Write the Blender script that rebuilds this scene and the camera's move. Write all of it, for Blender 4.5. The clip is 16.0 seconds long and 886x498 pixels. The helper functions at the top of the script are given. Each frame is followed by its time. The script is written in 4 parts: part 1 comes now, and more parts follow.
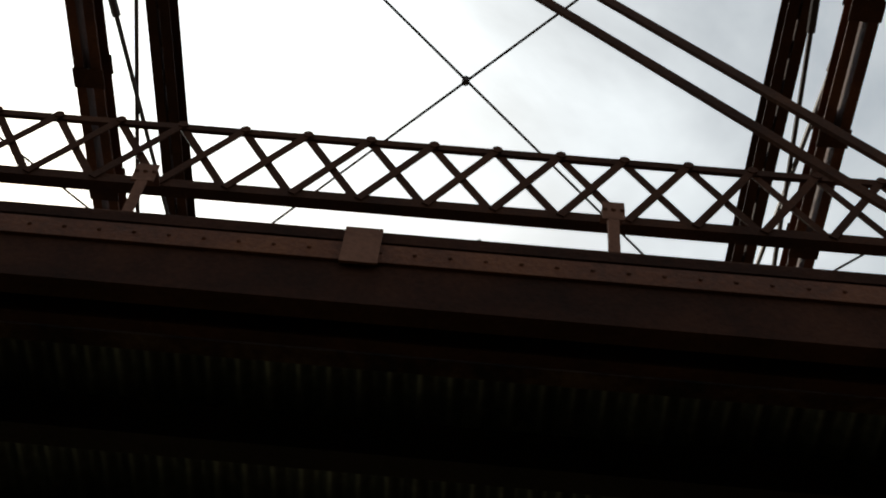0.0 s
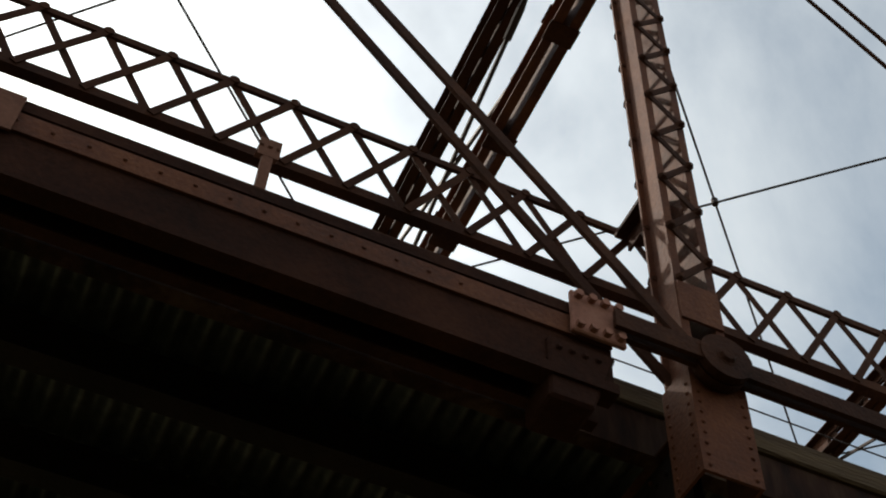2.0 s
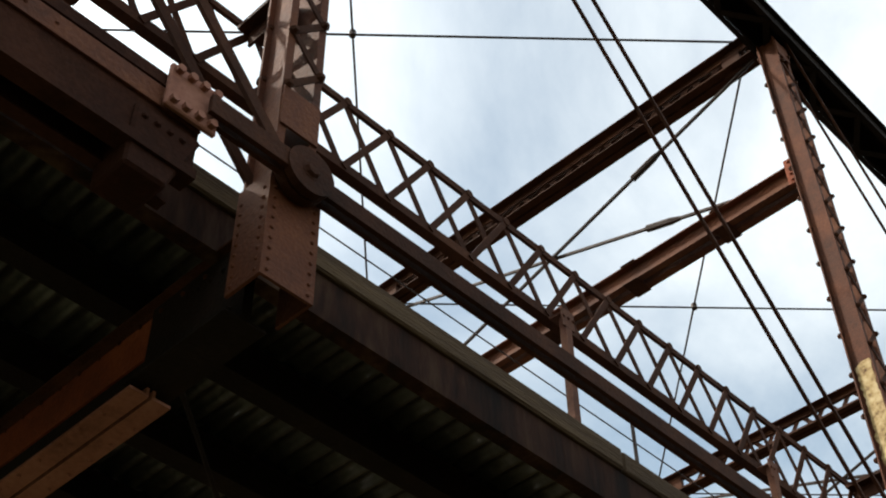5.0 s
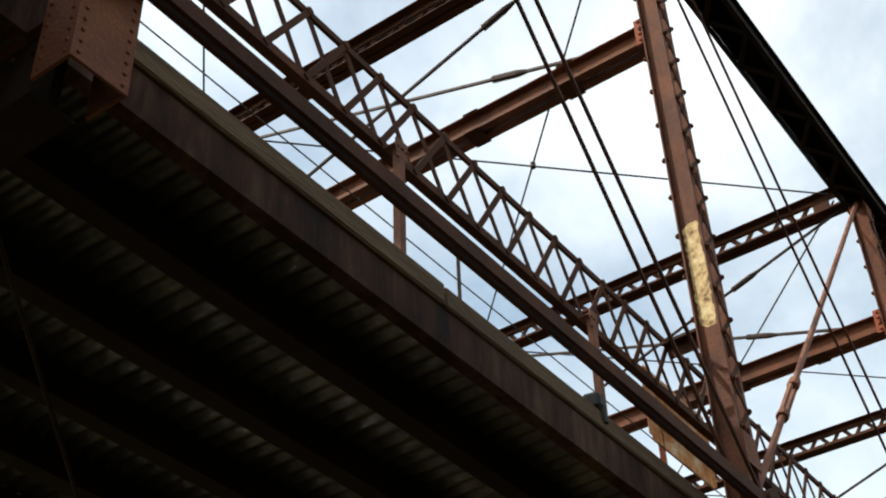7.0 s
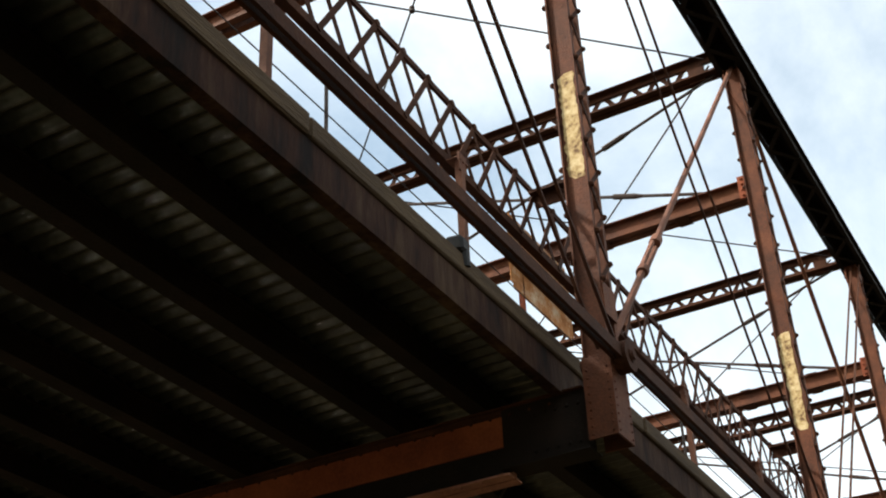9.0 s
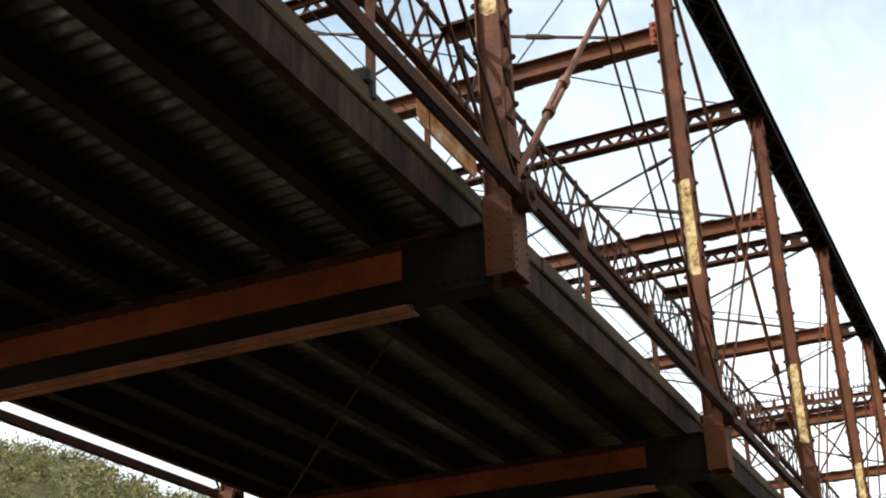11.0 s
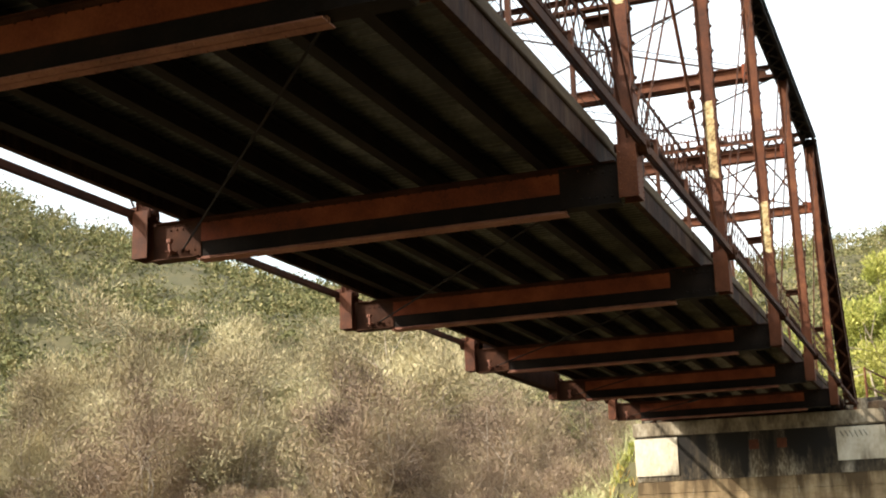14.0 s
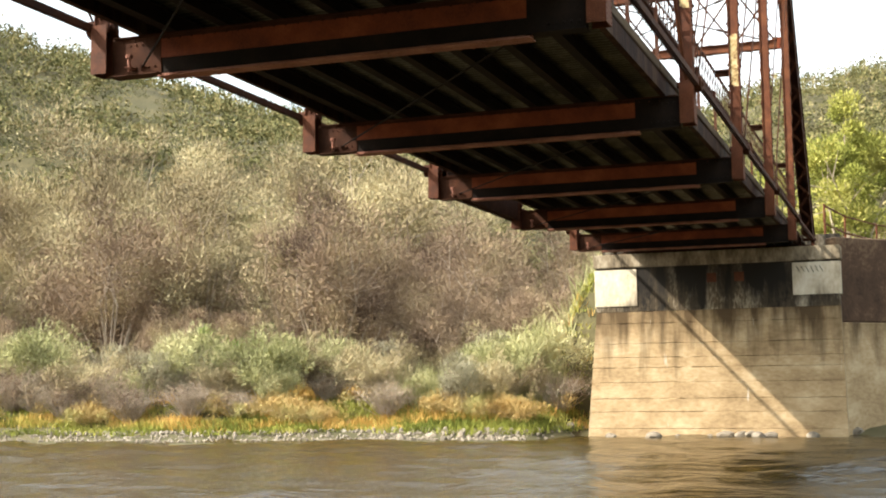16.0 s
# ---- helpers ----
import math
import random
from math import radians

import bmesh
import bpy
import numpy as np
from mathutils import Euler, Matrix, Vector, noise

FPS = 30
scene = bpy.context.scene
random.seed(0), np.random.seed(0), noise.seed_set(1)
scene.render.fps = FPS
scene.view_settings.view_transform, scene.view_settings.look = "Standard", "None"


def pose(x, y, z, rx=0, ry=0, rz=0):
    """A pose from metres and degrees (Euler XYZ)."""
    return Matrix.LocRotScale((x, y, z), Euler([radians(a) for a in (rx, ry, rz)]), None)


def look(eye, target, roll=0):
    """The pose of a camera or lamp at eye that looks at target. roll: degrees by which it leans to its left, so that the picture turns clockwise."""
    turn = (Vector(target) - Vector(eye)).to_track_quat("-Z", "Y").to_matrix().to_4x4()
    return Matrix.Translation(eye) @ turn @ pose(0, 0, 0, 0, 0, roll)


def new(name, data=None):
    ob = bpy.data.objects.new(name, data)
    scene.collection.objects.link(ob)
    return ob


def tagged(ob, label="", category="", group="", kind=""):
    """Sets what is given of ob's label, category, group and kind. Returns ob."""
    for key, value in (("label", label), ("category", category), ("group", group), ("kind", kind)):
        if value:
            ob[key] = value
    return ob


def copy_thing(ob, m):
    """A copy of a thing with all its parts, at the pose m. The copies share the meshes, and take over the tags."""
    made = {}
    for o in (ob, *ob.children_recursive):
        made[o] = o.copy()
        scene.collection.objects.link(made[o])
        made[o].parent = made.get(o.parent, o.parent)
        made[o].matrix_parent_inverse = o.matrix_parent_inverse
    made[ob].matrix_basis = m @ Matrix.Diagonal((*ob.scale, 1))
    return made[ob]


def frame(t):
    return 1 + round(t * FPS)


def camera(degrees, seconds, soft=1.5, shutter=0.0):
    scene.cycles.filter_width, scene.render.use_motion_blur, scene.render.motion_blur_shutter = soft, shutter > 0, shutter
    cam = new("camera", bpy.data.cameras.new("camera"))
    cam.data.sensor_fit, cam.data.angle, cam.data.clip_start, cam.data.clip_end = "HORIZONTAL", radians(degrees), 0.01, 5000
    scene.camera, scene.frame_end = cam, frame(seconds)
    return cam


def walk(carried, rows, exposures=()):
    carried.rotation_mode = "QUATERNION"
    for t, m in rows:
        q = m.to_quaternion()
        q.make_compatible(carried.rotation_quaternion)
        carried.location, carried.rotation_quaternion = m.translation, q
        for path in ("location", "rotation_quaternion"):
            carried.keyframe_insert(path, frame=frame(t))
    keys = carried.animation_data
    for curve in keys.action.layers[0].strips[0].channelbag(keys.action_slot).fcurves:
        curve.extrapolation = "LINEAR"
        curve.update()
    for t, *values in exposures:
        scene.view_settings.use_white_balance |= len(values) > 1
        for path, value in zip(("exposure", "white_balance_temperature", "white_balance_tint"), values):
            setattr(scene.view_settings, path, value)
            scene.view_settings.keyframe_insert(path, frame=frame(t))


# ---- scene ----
cam = camera(37.175, 16.0, soft=2.0)
PATH = [
    (0.0, pose(-2.544, -2.976, -3.294, 143.306, -4.557, -2.601)),
    (0.5, pose(-2.533, -2.989, -3.312, 143.291, -4.066, -8.406)),
    (1.0, pose(-2.520, -2.988, -3.317, 143.177, -3.229, -13.311)),
    (1.5, pose(-2.497, -2.976, -3.316, 142.812, -2.641, -18.684)),
    (2.0, pose(-2.464, -2.953, -3.292, 142.197, -2.073, -23.947)),
    (2.5, pose(-2.433, -2.937, -3.269, 141.349, -1.431, -28.658)),
    (3.0, pose(-2.414, -2.937, -3.267, 139.968, -1.050, -33.325)),
    (3.5, pose(-2.398, -2.917, -3.262, 138.556, -0.412, -37.065)),
    (4.0, pose(-2.363, -2.911, -3.253, 137.056, -0.111, -40.515)),
    (4.5, pose(-2.337, -2.908, -3.257, 135.742, 0.049, -43.426)),
    (5.0, pose(-2.302, -2.889, -3.266, 134.598, 0.587, -45.924)),
    (7.5, pose(-1.988, -2.729, -3.259, 126.763, 1.826, -55.778)),
    (8.0, pose(-1.928, -2.703, -3.254, 125.211, 1.868, -57.557)),
    (8.5, pose(-1.882, -2.687, -3.244, 123.480, 1.916, -59.155)),
    (9.0, pose(-1.863, -2.680, -3.243, 121.840, 2.326, -60.351)),
    (11.5, pose(-1.866, -2.741, -3.290, 112.717, 1.840, -65.781)),
    (12.0, pose(-1.855, -2.749, -3.319, 110.947, 1.966, -66.307)),
    (12.5, pose(-1.837, -2.734, -3.355, 109.175, 2.334, -66.816)),
    (13.0, pose(-1.809, -2.733, -3.378, 107.276, 2.196, -67.402)),
    (13.5, pose(-1.792, -2.717, -3.401, 105.205, 1.771, -68.185)),
    (14.0, pose(-1.776, -2.713, -3.420, 103.186, 1.829, -68.677)),
    (14.5, pose(-1.760, -2.716, -3.439, 101.216, 1.734, -69.187)),
    (15.0, pose(-1.744, -2.726, -3.456, 99.292, 1.998, -69.564)),
    (15.5, pose(-1.732, -2.734, -3.472, 97.537, 1.530, -69.925)),
    (16.0, pose(-1.719, -2.734, -3.493, 95.812, 0.787, -70.343)),
]
# rows-end
EXPOSURE = [(0.0, -0.95), (1.5, -0.68), (3.0, -0.1), (5.0, 0.1), (7.5, 0.3), (9.0, 0.4), (11.5, 0.55), (13.0, 0.86), (16.0, 1.02)]
walk(cam, PATH, EXPOSURE)

# ---- world and sun ----
SUN = Vector((-0.42, 0.62, 0.66)).normalized()
sun = new("sun", bpy.data.lights.new("sun", "SUN"))
sun.data.energy, sun.data.angle, sun.data.color = 4.8, radians(0.8), (1.0, 0.93, 0.82)
sun.matrix_world = look(SUN * 50, (0, 0, 0))

world = bpy.data.worlds.new("sky")
scene.world = world
world.use_nodes = True
wt = world.node_tree
wt.nodes.clear()


def wnode(kind, **kw):
    n = wt.nodes.new(kind)
    for k, v in kw.items():
        n.inputs[k].default_value = v
    return n


w_out = wt.nodes.new("ShaderNodeOutputWorld")
w_bg = wnode("ShaderNodeBackground", Strength=0.15)
w_sky = wt.nodes.new("ShaderNodeTexSky")
w_sky.sky_type, w_sky.sun_disc = "NISHITA", False
w_sky.dust_density, w_sky.air_density = 2.5, 1.0
w_sky.sun_elevation, w_sky.sun_rotation = math.asin(SUN.z), math.atan2(SUN.x, SUN.y)
w_co = wt.nodes.new("ShaderNodeTexCoord")
w_noise = wnode("ShaderNodeTexNoise", Scale=3.1, Detail=9.0, Roughness=0.58, Distortion=0.35)
w_big = wnode("ShaderNodeTexNoise", Scale=1.3, Detail=3.0)
w_add = wt.nodes.new("ShaderNodeMath")
w_add.operation = "MULTIPLY_ADD"
w_add.inputs[1].default_value = 0.6
w_ramp = wt.nodes.new("ShaderNodeValToRGB")
w_ramp.color_ramp.elements[0].position, w_ramp.color_ramp.elements[1].position = 0.52, 0.94
w_dot = wt.nodes.new("ShaderNodeVectorMath")
w_dot.operation = "DOT_PRODUCT"
w_dot.inputs[1].default_value = SUN
w_pow = wt.nodes.new("ShaderNodeMath")
w_pow.operation = "POWER"
w_pow.inputs[1].default_value = 7.0
w_max = wt.nodes.new("ShaderNodeMath")
w_max.operation = "MAXIMUM"
w_max.inputs[1].default_value = 0.0
w_glow = wt.nodes.new("ShaderNodeMath")
w_glow.operation = "MULTIPLY_ADD"
w_glow.inputs[1].default_value, w_glow.inputs[2].default_value = 22.0, 7.6
w_cloud = wt.nodes.new("ShaderNodeVectorMath")
w_cloud.operation = "SCALE"
w_cloud.inputs[0].default_value = (0.94, 1.0, 1.02)
w_mix = wt.nodes.new("ShaderNodeMix")
w_mix.data_type = "RGBA"
wl = wt.links.new
wl(w_co.outputs["Generated"], w_noise.inputs["Vector"])
wl(w_co.outputs["Generated"], w_big.inputs["Vector"])
wl(w_co.outputs["Generated"], w_dot.inputs[0])
wl(w_big.outputs["Fac"], w_add.inputs[0])
wl(w_noise.outputs["Fac"], w_add.inputs[2])
wl(w_add.outputs[0], w_ramp.inputs["Fac"])
wl(w_dot.outputs["Value"], w_max.inputs[0])
wl(w_max.outputs[0], w_pow.inputs[0])
wl(w_pow.outputs[0], w_glow.inputs[0])
wl(w_glow.outputs[0], w_cloud.inputs["Scale"])
wl(w_ramp.outputs["Color"], w_mix.inputs["Factor"])
w_lift = wt.nodes.new("ShaderNodeVectorMath")
w_lift.operation = "MULTIPLY"
w_lift.inputs[1].default_value = (1.86, 1.76, 1.40)
wl(w_sky.outputs["Color"], w_lift.inputs[0])
wl(w_lift.outputs[0], w_mix.inputs["A"])
wl(w_cloud.outputs[0], w_mix.inputs["B"])
wl(w_mix.outputs["Result"], w_bg.inputs["Color"])
wl(w_bg.outputs[0], w_out.inputs["Surface"])


# ---- materials ----
def material(name, colours, scale=3.0, rough=0.8, metal=0.0, bump=0.3, fine=40.0, stretch=(1, 1, 1), vary=0.0, spec=0.3, width=0.6):
    """Two scales of noise between three colours, with fine relief."""
    m = bpy.data.materials.new(name)
    m.use_nodes = True
    t = m.node_tree
    b = t.nodes["Principled BSDF"]
    b.inputs["Roughness"].default_value, b.inputs["Metallic"].default_value = rough, metal
    b.inputs["Specular IOR Level"].default_value = spec
    co = t.nodes.new("ShaderNodeTexCoord")
    mp = t.nodes.new("ShaderNodeMapping")
    mp.inputs["Scale"].default_value = stretch
    n1, n2 = t.nodes.new("ShaderNodeTexNoise"), t.nodes.new("ShaderNodeTexNoise")
    n1.inputs["Scale"].default_value, n1.inputs["Detail"].default_value, n1.inputs["Roughness"].default_value = scale, 6, 0.65
    n2.inputs["Scale"].default_value, n2.inputs["Detail"].default_value = fine, 4
    add = t.nodes.new("ShaderNodeMath")
    add.operation = "MULTIPLY_ADD"
    add.inputs[1].default_value = 0.35
    ramp = t.nodes.new("ShaderNodeValToRGB")
    e = ramp.color_ramp.elements
    lo = 0.675 - width / 2
    e[0].position, e[1].position = lo, lo + width
    e[0].color, e[1].color = (*colours[0], 1), (*colours[-1], 1)
    for i, c in enumerate(colours[1:-1]):
        k = e.new(lo + width * (i + 1) / (len(colours) - 1))
        k.color = (*c, 1)
    bp = t.nodes.new("ShaderNodeBump")
    bp.inputs["Strength"].default_value, bp.inputs["Distance"].default_value = bump, 0.01
    ln = t.links.new
    ln(co.outputs["Object"], mp.inputs["Vector"])
    ln(mp.outputs[0], n1.inputs["Vector"])
    ln(mp.outputs[0], n2.inputs["Vector"])
    ln(n2.outputs["Fac"], add.inputs[0])
    ln(n1.outputs["Fac"], add.inputs[2])
    src = add.outputs[0]
    if vary:
        info = t.nodes.new("ShaderNodeObjectInfo")
        shift = t.nodes.new("ShaderNodeMath")
        shift.operation = "MULTIPLY_ADD"
        shift.inputs[1].default_value, shift.inputs[2].default_value = vary, -vary / 2
        plus = t.nodes.new("ShaderNodeMath")
        ln(info.outputs["Random"], shift.inputs[0])
        ln(src, plus.inputs[0])
        ln(shift.outputs[0], plus.inputs[1])
        src = plus.outputs[0]
    ln(src, ramp.inputs["Fac"])
    ln(ramp.outputs["Color"], b.inputs["Base Color"])
    ln(n2.outputs["Fac"], bp.inputs["Height"])
    ln(bp.outputs[0], b.inputs["Normal"])
    return m


STEEL = material("oxide_red_steel", [(0.028, 0.0082, 0.0032), (0.096, 0.028, 0.0095), (0.175, 0.06, 0.021)], 2.2, 0.78, 0.0, 0.5, 55, vary=0.12)
STEEL_DARK = material("dark_rusted_steel", [(0.017, 0.0062, 0.003), (0.046, 0.016, 0.007), (0.092, 0.034, 0.014)], 2.6, 0.8, 0.0, 0.5, 50, vary=0.1, spec=0.14)
ORANGE = material("orange_primer_steel", [(0.055, 0.014, 0.006), (0.19, 0.042, 0.013), (0.30, 0.085, 0.028)], 1.8, 0.8, 0.0, 0.4, 45, vary=0.15)
PINK = material("faded_pink_primer", [(0.11, 0.042, 0.028), (0.26, 0.112, 0.075), (0.36, 0.18, 0.125)], 2.4, 0.8, 0.0, 0.3, 40, vary=0.1)
PALE = material("pale_yellow_bare_paint", [(0.09, 0.04, 0.016), (0.43, 0.31, 0.14), (0.60, 0.49, 0.29)], 8.0, 0.8, 0.0, 0.5, 30, width=0.34)
ROD = material("dull_steel_rod", [(0.03, 0.019, 0.015), (0.055, 0.036, 0.029)], 5, 0.6, 0.2, 0.1)
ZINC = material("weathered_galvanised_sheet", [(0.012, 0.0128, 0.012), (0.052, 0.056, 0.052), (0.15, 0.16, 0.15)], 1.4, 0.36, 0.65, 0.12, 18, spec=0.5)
TIMBER = material("weathered_timber", [(0.026, 0.0145, 0.0075), (0.066, 0.041, 0.02), (0.13, 0.086, 0.043)], 2.0, 0.9, 0.0, 0.8, 30, (0.3, 3, 3))
ASPHALT = material("asphalt", [(0.035, 0.035, 0.036), (0.07, 0.068, 0.065)], 3, 0.95, 0.0, 0.8, 90)
RUST_SHEET = material("peeling_rusty_sheet", [(0.24, 0.07, 0.018), (0.48, 0.20, 0.06), (0.68, 0.52, 0.36)], 4.5, 0.8, 0.0, 0.4, 40, width=0.4)
BLACK = material("black_rubber", [(0.012, 0.012, 0.013), (0.03, 0.03, 0.03)], 6, 0.7)
# near-black steel: shade under the deck and top chord put into the colour
SHADE_STEEL = material("shade_darkened_steel", [(0.005, 0.0036, 0.003), (0.0115, 0.0078, 0.0058), (0.023, 0.0135, 0.0092)], 2.0, 0.85, 0.0, 0.4, 40, spec=0.14)
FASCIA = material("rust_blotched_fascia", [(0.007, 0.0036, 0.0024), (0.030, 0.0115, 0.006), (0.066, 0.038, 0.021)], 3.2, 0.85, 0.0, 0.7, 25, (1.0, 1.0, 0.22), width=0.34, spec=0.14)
BRACKET = material("faded_red_brown_primer", [(0.045, 0.017, 0.009), (0.125, 0.049, 0.027), (0.21, 0.092, 0.055)], 2.4, 0.8, 0.0, 0.3, 40, vary=0.12)
# very dark red-brown, for the stiff chord and its splice block
CHORD = material("dark_oxide_steel", [(0.011, 0.0045, 0.0028), (0.03, 0.0105, 0.0055), (0.058, 0.021, 0.0105)], 2.0, 0.85, 0.0, 0.5, 45, spec=0.1)


# ---- mesh helpers ----
def box(bm, x0, x1, y0, y1, z0, z1):
    v = [bm.verts.new(p) for p in ((x0, y0, z0), (x1, y0, z0), (x1, y1, z0), (x0, y1, z0), (x0, y0, z1), (x1, y0, z1), (x1, y1, z1), (x0, y1, z1))]
    for f in ((0, 3, 2, 1), (4, 5, 6, 7), (0, 1, 5, 4), (1, 2, 6, 5), (2, 3, 7, 6), (3, 0, 4, 7)):
        bm.faces.new([v[i] for i in f])


def bar(bm, a, b, w, h, up=(0, 0, 1)):
    """A rectangular bar from a to b, w wide across and h along up."""
    a, b, up = Vector(a), Vector(b), Vector(up)
    d = (b - a).normalized()
    s = d.cross(up).normalized() * (w / 2)
    u = s.cross(d).normalized() * (h / 2)
    r0 = [bm.verts.new(a + i * s + j * u) for i, j in ((-1, -1), (1, -1), (1, 1), (-1, 1))]
    r1 = [bm.verts.new(b + i * s + j * u) for i, j in ((-1, -1), (1, -1), (1, 1), (-1, 1))]
    for k in range(4):
        bm.faces.new((r0[k], r0[(k + 1) % 4], r1[(k + 1) % 4], r1[k]))
    bm.faces.new(r0[::-1])
    bm.faces.new(r1)


def prism(bm, prof, z0, z1):
    """An upright bar of the given outline."""
    r0 = [bm.verts.new((x, y, z0)) for x, y in prof]
    r1 = [bm.verts.new((x, y, z1)) for x, y in prof]
    n = len(prof)
    for k in range(n):
        bm.faces.new((r0[k], r0[(k + 1) % n], r1[(k + 1) % n], r1[k]))
    bm.faces.new(r0[::-1])
    bm.faces.new(r1)


def beam(bm, prof, axis, c0, c1):
    """A rolled section of the given outline, along x (outline in y, z) or along y (outline in x, z)."""
    at = (lambda c, p: (c, p[0], p[1])) if axis == "x" else (lambda c, p: (p[0], c, p[1]))
    r0, r1 = [bm.verts.new(at(c0, p)) for p in prof], [bm.verts.new(at(c1, p)) for p in prof]
    n = len(prof)
    for k in range(n):
        bm.faces.new((r0[k], r0[(k + 1) % n], r1[(k + 1) % n], r1[k]))
    bm.faces.new(r0[::-1])
    bm.faces.new(r1)


def tube(bm, a, b, r, n=8, r2=None):
    a, b = Vector(a), Vector(b)
    d = (b - a).normalized()
    s = d.orthogonal().normalized()
    u = d.cross(s)
    r2 = r if r2 is None else r2
    c = [(math.cos(2 * math.pi * k / n), math.sin(2 * math.pi * k / n)) for k in range(n)]
    r0 = [bm.verts.new(a + r * (p * s + q * u)) for p, q in c]
    r1 = [bm.verts.new(b + r2 * (p * s + q * u)) for p, q in c]
    for k in range(n):
        bm.faces.new((r0[k], r0[(k + 1) % n], r1[(k + 1) % n], r1[k]))
    bm.faces.new(r0[::-1])
    bm.faces.new(r1)


def angle_iron(bm, a, b, leg, t, dy, dz):
    """An L-section along a to b, one leg towards dy, the other towards dz."""
    a, b = Vector(a), Vector(b)
    dy, dz = Vector(dy), Vector(dz)
    prof = ((0, 0), (leg, 0), (leg, t), (t, t), (t, leg), (0, leg))
    r0 = [bm.verts.new(a + p * dy + q * dz) for p, q in prof]
    r1 = [bm.verts.new(b + p * dy + q * dz) for p, q in prof]
    for k in range(6):
        bm.faces.new((r0[k], r0[(k + 1) % 6], r1[(k + 1) % 6], r1[k]))
    bm.faces.new(r0[::-1])
    bm.faces.new(r1)


def rivet(bm, p, n, r=0.018):
    p, n = Vector(p), Vector(n)
    tube(bm, p, p + n * r * 0.8, r, 6, r * 0.55)


def mesh_of(name, bm, material, smooth=False):
    me = bpy.data.meshes.new(name)
    bmesh.ops.recalc_face_normals(bm, faces=bm.faces)
    bm.to_mesh(me)
    bm.free()
    me.materials.append(material)
    if smooth:
        for f in me.polygons:
            f.use_smooth = True
    return me


def part(name, bm, material, parent=None, label="", m=None):
    """One mesh object, under a thing where a parent is given. bm: a bmesh or a ready mesh."""
    me = bm if isinstance(bm, bpy.types.Mesh) else mesh_of(name, bm, material)
    ob = new(name, me)
    if parent:
        ob.parent = parent
    if m is not None:
        ob.matrix_basis = m
    if label:
        ob["label"] = label
    return ob


def thing(name, label, category, group="", kind="", m=None):
    ob = new(name)
    if m is not None:
        ob.matrix_basis = m
    return tagged(ob, label, category, group, kind)


# ---- plan ----
L = 5.5                 # panel length
W = 5.84                 # width over the outer faces of both trusses
ZT = 6.95               # top chord's axis
ZP = 0.575               # pins of the bottom chord
ZU = 7.13               # overhead struts' axis
ZS = 5.18                # lower struts
FIRST, LAST = -3, 7     # bearings
XC = -0.15             # post's axis beside the panel point
WATER = -5.15


def px(k):
    return k * L + XC


# ---- trusses ----
def eyebar(bm, a, b, y, depth, t, head):
    """A flat bar between two pins with a round head at each end."""
    a, b = Vector((a[0], y, a[1])), Vector((b[0], y, b[1]))
    bar(bm, a, b, t, depth, Vector((b - a).cross((0, 1, 0))))
    for c in (a, b):
        tube(bm, c + Vector((0, -t * 0.55, 0)), c + Vector((0, t * 0.55, 0)), head, 20)


